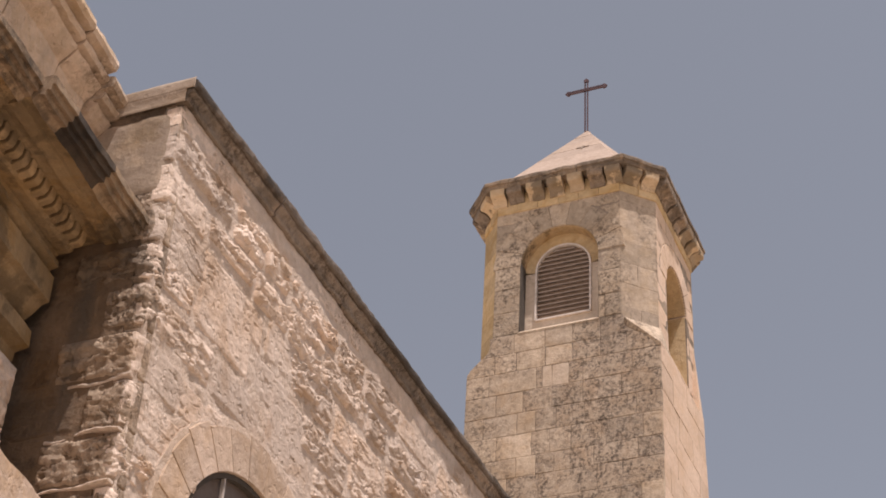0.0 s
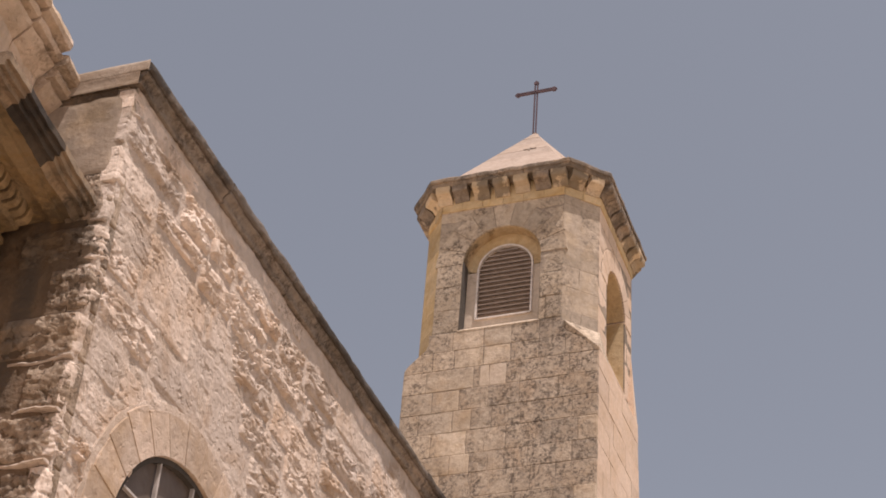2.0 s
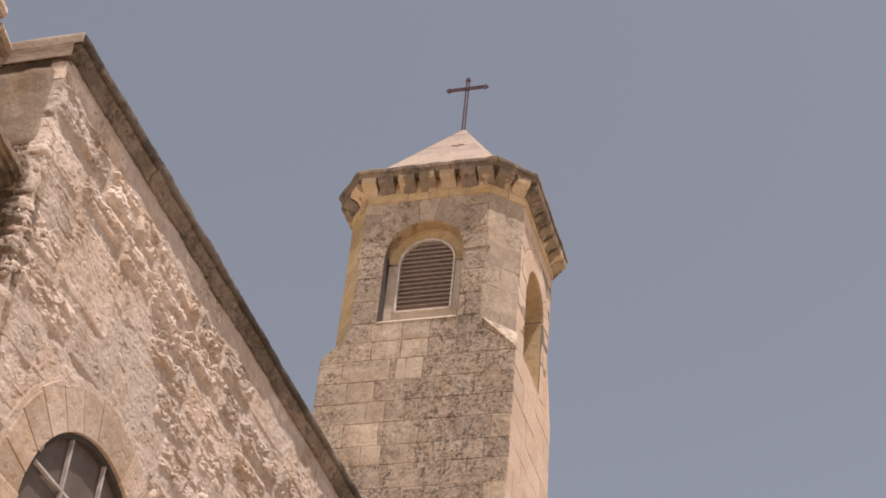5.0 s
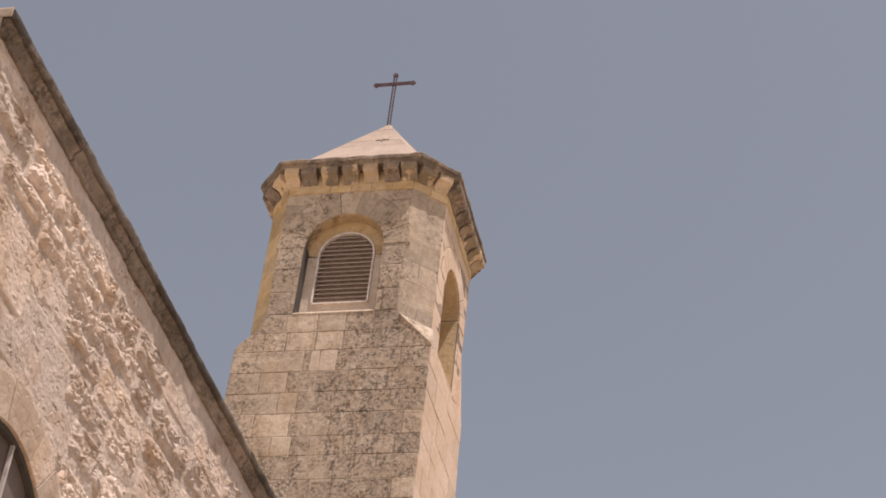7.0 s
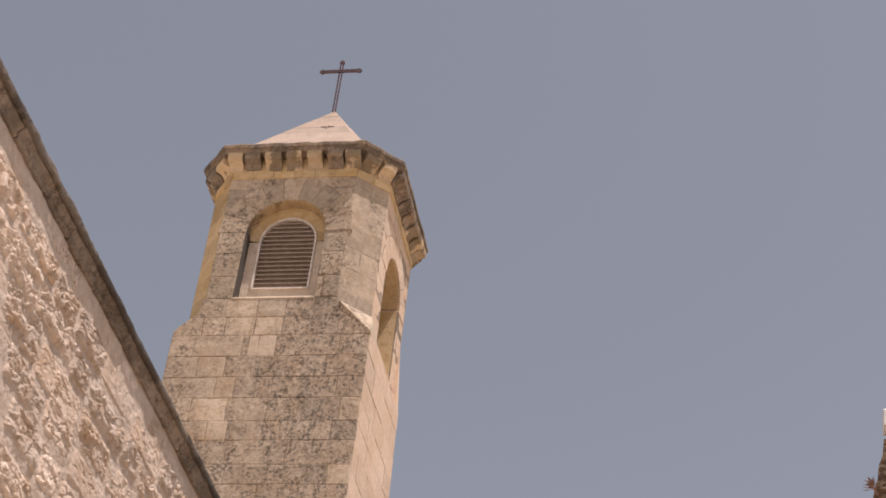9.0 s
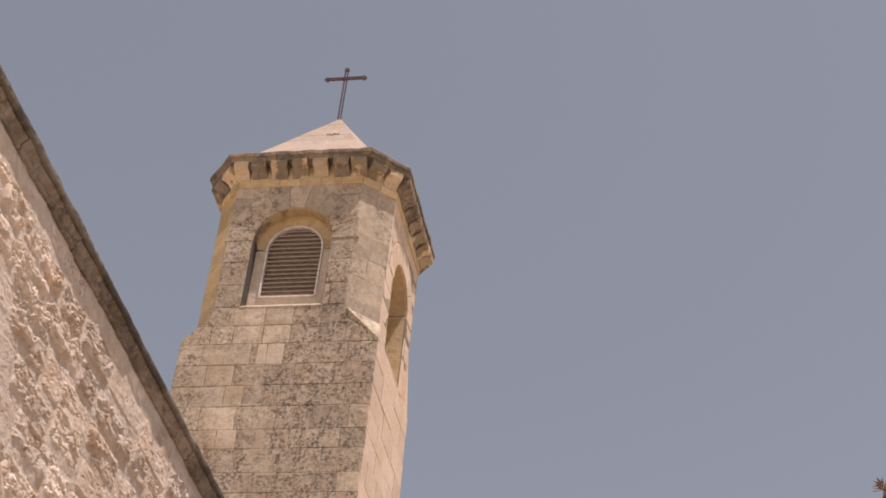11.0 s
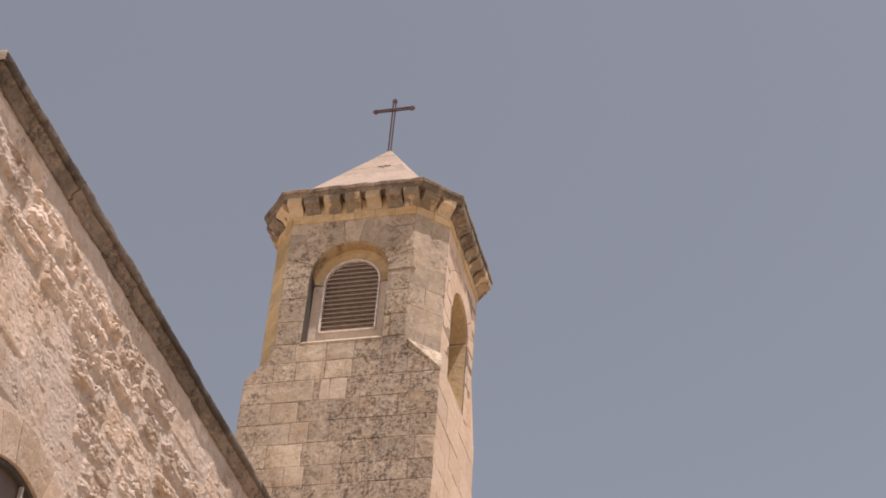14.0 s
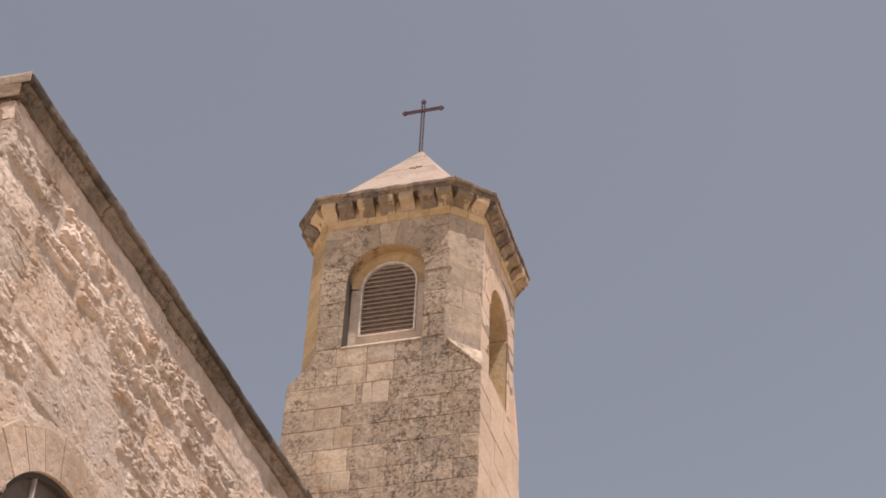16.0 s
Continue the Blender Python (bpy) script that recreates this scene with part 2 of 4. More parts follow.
def courses(rng, u0, u1, z0, z1, tall, wide, jitter=0.12):
    """Bond: (ua, ub, za, zb) block by block, with stretchers of uneven length."""
    n = max(1, round((z1 - z0) / tall))
    cuts = [z0 + (z1 - z0) * i / n for i in range(n + 1)]
    for i in range(1, n):
        cuts[i] += rng.uniform(-1, 1) * tall * jitter
    for i in range(n):
        u = u0
        first = True
        while u < u1 - 1e-6:
            w = wide * rng.uniform(0.6, 1.4)
            if first:
                w *= 0.75 if i % 2 else 1.15
                first = False
            e = u + w
            if u1 - e < wide * 0.45:
                e = u1
            yield u, e, cuts[i], cuts[i + 1]
            u = e


EDGE = [0.0, 0.03, 0.22, 0.5, 0.78, 0.97, 1.0]


def smooth_block(rng, lip, proud):
    """A dressed face, slightly out of true, its arrises worn."""
    tilt, swing = rng.uniform(-0.003, 0.003), rng.uniform(-0.003, 0.003)
    seed = rng.uniform(0, 90)

    def height(u, z, a, b):
        worn = noise.noise((u * 11, z * 11, seed))
        if 0.0 < a < 1.0 and 0.0 < b < 1.0:
            near = 1.0 if min(a, 1 - a, b, 1 - b) < 0.05 else 0.0
            return proud + tilt * (a - 0.5) + swing * (b - 0.5) + worn * 0.0016 - near * lip * max(0.0, worn) * 1.2
        return proud - lip * (0.5 + 1.6 * max(0.0, worn))
    return height


def ashlar(parent, face, u0, u1, z0, z1, tall, wide, material, rng, arch=None, gap=0.0034, depth=0.05, name="stone_block", lip=0.006):
    for ua, ub, za, zb in courses(rng, u0, u1, z0, z1, tall, wide):
        for l, r, a, b, curved in pieces(ua, ub, za, zb, arch, gap):
            bm = bmesh.new()
            g = gap / 2
            steps = spread(8) if curved else EDGE
            h = smooth_block(rng, lip, rng.uniform(-0.004, 0.004) * lip / 0.006)
            wl = rng.uniform(0, 60)
            patch(bm, face, (lambda z, l=l: l(z) + g + 0.005 * abs(noise.noise((wl, z * 12, 0)))), (lambda z, r=r: r(z) - g - 0.005 * abs(noise.noise((wl + 9, z * 12, 0)))), a + g, b - g, EDGE, steps, h, depth)
            part(name, bm, material, parent)


def voussoirs(parent, face, arch, outer, count, material, rng, depth, gap=0.006, proud=0.002, name="voussoir"):
    for k in range(count):
        a0, a1 = math.pi * k / count + gap, math.pi * (k + 1) / count - gap
        bm = bmesh.new()
        out = outer * rng.uniform(0.97, 1.03)
        rings = []
        for w, inset in ((-depth, 0.0), (proud - 0.006, 0.0), (proud + rng.uniform(0, 0.004), 0.003)):
            ring = []
            for rad, angles in ((arch.half + inset, (0, 1, 2, 3, 4)), (out - inset, (4, 3, 2, 1, 0))):
                for s in angles:
                    t = a0 + (a1 - a0) * s / 4
                    t += inset / rad * (1 if s == 0 else -1 if s == 4 else 0)
                    ring.append(bm.verts.new(face.at(arch.mid - math.cos(t) * rad, w, arch.spring + math.sin(t) * rad)))
            rings.append(ring)
        for lo, hi in zip(rings, rings[1:]):
            for i in range(10):
                bm.faces.new((lo[i], lo[(i + 1) % 10], hi[(i + 1) % 10], hi[i]))
        bm.faces.new(rings[-1])
        part(name, bm, material, parent)


def backing(parent, face, u0, u1, z0, z1, arch, w, depth, material, name="mortar_bed"):
    """The bed behind the pieces, with the opening left free."""
    for l, r in ((u0, arch.mid), (arch.mid, u1)):
        bm = bmesh.new()
        zs = sorted({z0, z1, *(min(max(z, z0), z1) for z in [arch.foot - 0.001, arch.foot, arch.spring] + [arch.spring + arch.half * math.sin(i * math.pi / 40) for i in range(21)])})
        left = (lambda z: u0) if r == arch.mid else (lambda z: arch.mid + arch.chord(z))
        right = (lambda z: arch.mid - arch.chord(z)) if r == arch.mid else (lambda z: u1)
        patch(bm, face, left, right, z0, z1, [0, 1], [(z - z0) / (z1 - z0) for z in zs], lambda u, z, a, b: w, depth)
        part(name, bm, material, parent)


def box(bm, lo, hi, bevel=0.0):
    r = bmesh.ops.create_cube(bm, size=1.0)
    c = [(a + b) / 2 for a, b in zip(lo, hi)]
    for v in r["verts"]:
        v.co = Vector(c) + Vector([x * (b - a) for x, a, b in zip(v.co, lo, hi)])
    if bevel:
        bmesh.ops.bevel(bm, geom=list({e for v in r["verts"] for e in v.link_edges}), offset=bevel, segments=2, affect="EDGES", profile=0.6)
    return bm


def hull(points):
    bm = bmesh.new()
    for p in points:
        bm.verts.new(p)
    bmesh.ops.convex_hull(bm, input=bm.verts)
    bmesh.ops.dissolve_limit(bm, angle_limit=0.01, verts=bm.verts, edges=bm.edges)
    return bm


def sweep(bm, profile, a, b, steps, place, rough=0.0, seed=0.0):
    """A moulding: the profile (out, up) carried from a to b along u; place(u, out, up)."""
    rows = []
    for i in range(steps + 1):
        u = a + (b - a) * i / steps
        rows.append([bm.verts.new(place(u, o + rough * (noise.noise((u * 7 + seed, o * 9, z * 9)) + 0.6 * noise.noise((u * 24 + seed, o * 30, z * 30))), z + rough * noise.noise((u * 7 + 31 + seed, o * 9, z * 9)))) for o, z in profile])
    n = len(profile)
    for r, s in zip(rows, rows[1:]):
        for k in range(n):
            bm.faces.new((r[k], r[(k + 1) % n], s[(k + 1) % n], s[k]))
    bm.faces.new(rows[0])
    bm.faces.new(rows[-1][::-1])
    return bm


def octagon(grow=0.0, z=0.0):
    """The bell stage's outline."""
    x0, x1, y0, y1, c, k = -2.99 - grow, -0.89 + grow, 15.14 - grow, 17.24 + grow, 0.33, 0.414 * grow
    return [Vector(p) for p in ((x0 + c + k - 0.05, y0, z), (x1 - c - k, y0, z), (x1, y0 + c + k, z), (x1, y1 - c - k, z),
                                (x1 - c - k, y1, z), (x0 + c + k, y1, z), (x0, y1 - c - k, z), (x0, y0 + c + k, z))]


# ---- ground ----
bm = bmesh.new()
bmesh.ops.create_grid(bm, x_segments=40, y_segments=40, size=3000)
tagged(part("ground", bm, GROUND), "pale worn stone paving of the courtyard", "ground", kind="structure")

# ---- side wall of the church: rough stone, with its arched window ----
WALL = Face((0, 4.9), (0, 1), (1, 0))          # u = y - 4.9
RET = Face((0, 4.9), (-1, 0), (0, -1))         # u = -x
WIN = Arch(1.015, 0.565, 4.885, 3.45)
RING = Arch(1.015, 0.77, 4.885, 3.45)
church = empty("church_wall", (-4.5, 13.5, 0))
tagged(church, "rough-faced pale limestone church wall with weathered corner stones", "wall", kind="structure")
backing(church, WALL, 0.015, 17.0, 0, 6.838, WIN, -0.025, 0.62, MORTAR)
bm = box(bmesh.new(), (-9, 4.93, 0), (-0.64, 21.9, 6.81))
part("wall_core", bm, MORTAR, church)
rng = random.Random(5)


def hewn(seed, rough, bulge=0.0, lift=0.0):
    """The face of a rubble stone: nearly flush, broken into sharp hollows along its bed, rounded off to the joints."""
    r = random.Random(int(seed * 100))
    tip, roll = r.uniform(-0.007, 0.007), r.uniform(-0.005, 0.005)
    off = Vector((r.uniform(0, 50), r.uniform(0, 50), r.uniform(0, 50)))
    wob = r.uniform(0.05, 0.11)
    level = r.uniform(0.001, 0.006) + lift

    def height(u, z, a, b):
        shift = noise.noise((u * 9 + off.x, z * 9, off.y)) * 0.5 + 0.5
        e = min(a * 1.6, (1 - a) * 1.6, b, 1 - b)
        rim = max(0.0, min(1.0, (e - 0.05 * shift) / wob))
        rim = rim * rim * (3 - 2 * rim)
        bend = noise.noise_vector((u * 8 + off.y, z * 8, off.z)) * 0.45
        broken = noise.fractal(Vector((u * 15 + bend.x * 2, z * 38 + bend.y * 3, 0)) + off, 0.55, 2.2, 3)
        clump = noise.noise((u * 2.7, z * 4.6, 7.7))
        t = (broken + 0.40 * clump + 0.55 * (rough - 0.80) - 0.27) / 0.14
        t = max(0.0, min(1.0, t))
        hollow = t * t * (3 - 2 * t) * (0.004 + 0.011 * rough)
        q = Vector((u * 7 + off.x, z * 17 + off.z, 0)) + bend
        near = noise.voronoi(q)[1][0]
        v = noise.cell_vector(near * 7.3 + off)
        chips = (v.x - 0.5) * 0.004 + (v.y - 0.5) * 0.008 * (q.x - near.x) + (v.z - 0.55) * 0.009 * (q.y - near.y)
        swell = noise.noise(Vector((u * 4.6, z * 7.5, 0)) + off)
        big = Vector((u * 7.5 + off.z, z * 15 + off.x, 5)) + bend * 0.7
        core = noise.voronoi(big)[1][0]
        f = noise.cell_vector(core * 5.1 + off)
        facet = (f.x - 0.5) * 0.9 + (f.y - 0.5) * 1.5 * (big.x - core.x) + (f.z - 0.62) * 1.5 * (big.y - core.y)
        pillow = 1.0 - (2 * b - 1) ** 4
        grit = noise.fractal(Vector((u * 26, z * 48, 0)) + off, 0.8, 2.2, 3) * 0.0030
        jag = (0.5 - abs(noise.noise(Vector((u * 16 + bend.x * 2, z * 40 + bend.y * 2, 9)) + off))) * 0.28
        body = level + chips * rough * 1.1 + swell * 0.004 * rough + bulge * (0.45 * pillow + 0.85 * facet + 0.2 * swell + jag) + tip * (a - 0.5) + roll * (b - 0.5)
        return -0.005 + rim * (body + 0.005) - hollow * (0.35 + 0.65 * rim) + grit * (0.4 + rough)
    return height


def worn_corner(height, reach, depth):
    """The same face with its outer corner broken away unevenly."""
    def lower(u, z, a, b):
        n = noise.fractal((z * 9, depth * 40, 1.7), 0.8, 2.1, 4)
        far = reach * (0.75 + 0.7 * n)
        f = max(0.0, 1.0 - max(u, 0.0) / max(0.012, far))
        return height(u, z, a, b) - depth * f * f * (1.0 + 0.8 * n)
    return lower


def smeared(u, z, a, b):
    """Mortar pressed into the joints and smeared by the trowel."""
    return -0.001 + noise.fractal(Vector((u * 4, z * 7, 3.3)), 0.8, 2.1, 5) * 0.008 + noise.fractal((u * 30, z * 45, 8.1), 0.7, 2.2, 3) * 0.003


CUTS = (4.38, 4.64, 4.92, 5.165, 5.405, 5.64, 5.87, 6.08, 6.31, 6.51, 6.715, 6.838)
for l, r, a, b, curved in pieces(0.02, 8.2, 4.38, 6.838, Arch(1.015, 0.69, 4.885, 3.45), 0.0):
    bm = patch(bmesh.new(), WALL, l, r, a, b, spread(700), spread(260), smeared, 0.05)
    ob = part("mortar_face", bm, MORTAR, church)
    ob.data.polygons.foreach_set("use_smooth", [True] * len(ob.data.polygons))
for i, (za, zb) in enumerate(zip(CUTS, CUTS[1:])):
    u = 0.0
    k = 0
    while u < 8.2:
        w = rng.uniform(0.24, 0.60)
        if u == 0:
            w = 0.55 if i % 2 else 0.34
        up, down = rng.uniform(-0.034, 0.020), rng.uniform(-0.020, 0.034)
        tall = i < 8 and rng.random() < 0.15
        lift = 0.002 if tall else 0.0
        top = CUTS[i + 2] if tall else zb
        for l, r, a, b, curved in pieces(u, u + w, za + down, min(top + up, 6.834), RING, 0.006):
            bm = bmesh.new()
            near = u < 4.5
            fine = 190 if near else 120
            nu = max(8, int(w * fine))
            nz = max(8, int((top - za) * fine))
            seed = i * 17.3 + k * 5.1
            plain_face = rng.random() < (0.08 if 7 < i < 10 and u > 0.3 else 0.75 if u < 1.0 and i < 9 else 0.45 if u < 2.2 and i < 5 else 0.16)
            rough = rng.uniform(0.10, 0.40) if plain_face else rng.uniform(0.62, 1.15)
            bulge = 0.0 if plain_face else rng.uniform(0.006, 0.018) if i < 5 else rng.uniform(0.008, 0.019) if i < 8 else rng.uniform(0.014, 0.027)
            if i == 10:
                rough, bulge = 0.12, 0.0
            skin = hewn(seed, rough, bulge, lift - (0.006 if i == 10 else 0.0))
            if u == 0 and i < 8:
                skin = worn_corner(skin, 0.05, 0.014)
            patch(bm, WALL, (lambda z, l=l: l(z) + (0.006 if u > 0 else -0.003)), (lambda z, r=r: r(z) - 0.006), a + 0.006, b - 0.006, spread(nu), spread(nz), skin, 0.075)
            ob = part("stone_block", bm, ROUGH, church)
            ob.data.polygons.foreach_set("use_smooth", [True] * len(ob.data.polygons))
            k += 1
        u += w
# the lower courses and the far stretch, out of the walk's sight, in one piece
bm = bmesh.new()
for ua, ub, za, zb in courses(rng, 0, 17.0, 0.0, 4.38, 0.27, 0.5):
    for l, r, a, b, curved in pieces(ua, ub, za, zb, RING, 0.01):
        patch(bm, WALL, (lambda z, l=l: l(z) + 0.006), (lambda z, r=r: r(z) - 0.006), a + 0.006, b - 0.006, [0, 0.1, 0.5, 0.9, 1], spread(6) if curved else [0, 0.15, 0.5, 0.85, 1],
              hewn(rng.random() * 90, 0.8, 0.012), 0.05)
for ua, ub, za, zb in courses(rng, 8.7, 17.0, 4.38, 6.81, 0.25, 0.45):
    patch(bm, WALL, lambda z: ua + 0.006, lambda z: ub - 0.006, za + 0.006, zb - 0.006, [0, 0.1, 0.5, 0.9, 1], [0, 0.15, 0.5, 0.85, 1], hewn(rng.random() * 90, 0.8, 0.012), 0.05)
tagged(part("lower_masonry", bm, ROUGH, church), kind="stuff")
bm = bmesh.new()
rows = []
for i in range(61):
    t = math.pi * i / 60
    h = 0.010 + 0.006 * noise.fractal((t * 9, 4.4, 0.3), 0.8, 2.1, 4)
    edge = 0.80 + 0.012 * noise.noise((t * 13, 1.2, 0))
    rows.append([bm.verts.new(WALL.at(WIN.mid - math.cos(t) * q, w, WIN.spring + math.sin(t) * q)) for q, w in ((0.735, -0.03), (0.735, h), (0.765, h), (edge, h - 0.002), (edge, -0.03))])
for ra, rb in zip(rows, rows[1:]):
    for k in range(5):
        bm.faces.new((ra[k], ra[(k + 1) % 5], rb[(k + 1) % 5], rb[k]))
part("mortar_face", bm, MORTAR, church)
voussoirs(church, WALL, WIN, 0.77, 13, VOUSSOIR, rng, 0.3, 0.0022, 0.012)
for s in (-1, 1):
    for j in range(5):
        za, zb = 3.45 + j * 0.294, 3.45 + (j + 1) * 0.294
        bm = bmesh.new()
        out = 0.77 + (0.1 if j % 2 else 0)
        lo, hi = sorted((WIN.mid + s * WIN.half, WIN.mid + s * out))
        patch(bm, WALL, lambda z: lo, lambda z: hi, za + 0.003, zb - 0.003, EDGE, EDGE, smooth_block(rng, 0.006, 0.02), 0.3)
        part("jamb_stone", bm, VOUSSOIR, church)
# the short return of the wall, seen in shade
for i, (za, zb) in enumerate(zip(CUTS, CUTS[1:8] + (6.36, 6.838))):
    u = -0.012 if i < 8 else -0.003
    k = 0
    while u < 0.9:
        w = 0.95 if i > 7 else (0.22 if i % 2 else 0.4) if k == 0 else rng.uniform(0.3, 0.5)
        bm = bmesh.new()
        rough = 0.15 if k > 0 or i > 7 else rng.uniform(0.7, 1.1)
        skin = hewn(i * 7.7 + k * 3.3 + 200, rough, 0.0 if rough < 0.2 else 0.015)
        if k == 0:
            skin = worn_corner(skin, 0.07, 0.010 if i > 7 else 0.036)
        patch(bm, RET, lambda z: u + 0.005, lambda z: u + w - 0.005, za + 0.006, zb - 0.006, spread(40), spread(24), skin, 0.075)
        # corner stones paler as lit, inner ones darker as shaded, by material
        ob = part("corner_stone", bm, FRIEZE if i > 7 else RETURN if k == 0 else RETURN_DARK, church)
        ob.data.polygons.foreach_set("use_smooth", [True] * len(ob.data.polygons))
        u += w
        k += 1
for z, far in ((4.925, 0.42), (5.165, 0.36), (5.405, 0.30)):
    prof = [(-0.02, z - 0.009), (0.012, z - 0.007), (0.019, z - 0.002), (0.014, z + 0.004), (0.002, z + 0.008), (-0.02, z + 0.008)]
    bm = sweep(bmesh.new(), prof, 0.01, far, 60, lambda t, o, zz: RET.at(t, o * (1.0 - 0.9 * max(0.0, t / far) ** 2), zz), 0.024, z * 3)
    part("mortar_ledge", bm, MORTAR, church)
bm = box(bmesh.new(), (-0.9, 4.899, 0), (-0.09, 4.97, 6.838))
# the bed takes the shade-darkened stone too
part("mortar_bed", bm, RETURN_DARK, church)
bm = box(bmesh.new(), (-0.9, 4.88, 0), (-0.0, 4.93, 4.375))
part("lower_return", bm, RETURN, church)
settle(church)

# its coping cornice, in lengths butted end to end
coping = empty("wall_cornice", (0, 5, 6.6))
tagged(coping, "lichen-darkened moulded stone cornice along the wall top", "cornice", kind="structure")
COPE = [(-0.30, 6.838), (0.004, 6.838), (0.016, 6.840), (0.021, 6.850), (0.014, 6.858), (0.017, 6.872), (0.027, 6.888), (0.037, 6.896), (0.041, 6.900), (0.041, 6.912), (-0.30, 6.912)]
LIP = [(-0.30, 6.9125), (0.042, 6.9125), (0.045, 6.908), (0.054, 6.910), (0.061, 6.920), (0.063, 6.936), (0.060, 6.952), (0.046, 6.962), (-0.30, 6.972)]
u, k = 4.893, 0
while u < 21.8:
    e = min(21.9, u + rng.uniform(0.75, 1.15))
    dx, dz = rng.uniform(-0.004, 0.004), rng.uniform(-0.004, 0.004)
    bm = sweep(bmesh.new(), [(o + dx * (o > 0.022), z) for o, z in COPE], u, e - 0.006, 40, lambda t, o, z: Vector((o, t, z)), 0.008, k)
    part("coping_stone", bm, COVE, coping)
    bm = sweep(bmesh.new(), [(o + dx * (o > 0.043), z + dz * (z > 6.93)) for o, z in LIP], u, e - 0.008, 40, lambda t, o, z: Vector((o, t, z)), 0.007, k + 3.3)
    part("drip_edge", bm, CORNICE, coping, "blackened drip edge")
    u, k = e, k + 1
for prof, mat, start, seed in ((COPE, COPE_END, 0.012, 40), (LIP, COPE_END, 0.052, 47)):
    bm = sweep(bmesh.new(), prof, 0.0, 0.9, 24, lambda t, o, z: Vector((start - t, 4.888 - (o * 0.12 if o > 0 else 0.0), z)), 0.004, seed)
    part("return_coping", bm, mat, coping)
part("coping_bed", box(bmesh.new(), (-0.88, 4.908, 6.825), (-0.04, 5.25, 6.905)), MORTAR, coping)
settle(coping)
bm = box(bmesh.new(), (-9, 4.95, 6.5), (-0.28, 21.8, 6.84))
tagged(part("roof", bm, ROOFTOP), "flat pale screed roof behind the cornice", "roof", kind="structure")

# the arched window in it
win = empty("arched_window", (-0.2, 5.88, 3.5))
tagged(win, "arched church window with dark dusty glass and pale glazing bars", "window")
glass_x = -0.032


def disc(arch, x0, x1, shrink=0.0, foot=3.5):
    bm = bmesh.new()
    ring = [(arch.mid - arch.half + shrink, foot), ] + [(arch.mid - math.cos(t) * (arch.half - shrink), arch.spring + math.sin(t) * (arch.half - shrink)) for t in [math.pi * i / 32 for i in range(33)]] + [(arch.mid + arch.half - shrink, foot)]
    a = [bm.verts.new(WALL.at(u, x0, z)) for u, z in ring]
    b = [bm.verts.new(WALL.at(u, x1, z)) for u, z in ring]
    bm.faces.new(a)
    bm.faces.new(b[::-1])
    for i in range(len(ring)):
        j = (i + 1) % len(ring)
        bm.faces.new((a[i], b[i], b[j], a[j]))
    return bm


def rod(bm, a, b, half_w, half_d, out):
    """A square bar from a to b; out is the direction of its depth."""
    a, b, out = Vector(a), Vector(b), Vector(out).normalized()
    d = (b - a).normalized()
    s = d.cross(out).normalized()
    rows = [[bm.verts.new(p + s * x * half_w + out * y * half_d) for x, y in ((-1, -1), (1, -1), (1, 1), (-1, 1))] for p in (a, b)]
    for k in range(4):
        bm.faces.new((rows[0][k], rows[0][(k + 1) % 4], rows[1][(k + 1) % 4], rows[1][k]))
    bm.faces.new(rows[0][::-1])
    bm.faces.new(rows[1])
    return bm


bm = bmesh.new()
for i in range(32):
    t0, t1 = math.pi * i / 32, math.pi * (i + 1) / 32
    rod(bm, WALL.at(WIN.mid - math.cos(t0) * 0.552, glass_x + 0.015, WIN.spring + math.sin(t0) * 0.552), WALL.at(WIN.mid - math.cos(t1) * 0.552, glass_x + 0.015, WIN.spring + math.sin(t1) * 0.552), 0.012, 0.015, (1, 0, 0))
window_frame = part("window_frame", bm, DARKWOOD, win, "dark rebated frame")
part("pane", disc(WIN, glass_x - 0.006, glass_x, 0.01), GLASS, window_frame)
MULL = WIN.mid - 0.225
for u in (MULL, MULL + 0.30):
    top = WIN.spring + math.sqrt(max(0.0, 0.552 ** 2 - (u - WIN.mid) ** 2))
    part("mullion", rod(bmesh.new(), WALL.at(u, glass_x + 0.018, 3.5), WALL.at(u, glass_x + 0.018, top), 0.006, 0.009, (1, 0, 0)), BAR, window_frame, "pale upright glazing bar")
for z in (4.2, 4.66, 5.13):
    c = WIN.chord(z) - 0.012
    part("transom", rod(bmesh.new(), WALL.at(WIN.mid - c, glass_x + 0.016, z), WALL.at(WIN.mid + c, glass_x + 0.016, z), 0.006, 0.009, (1, 0, 0)), BAR, window_frame)
bm = box(bmesh.new(), (-0.3, 5.25, 3.36), (0.07, 6.51, 3.45), 0.01)
part("window_sill", bm, VOUSSOIR, win)
settle(win)

# ---- the church front's entablature, running into the return ----
front = empty("church_front", (-0.7, 1, 0))
tagged(front, "ochre limestone church front with a classical dentil entablature", "facade", kind="structure")
SKEW = 0.12   # the front runs a little out of line with the side wall


def along_front(t, o, z):
    return Vector((o + SKEW * (4.9 - t), t, z))


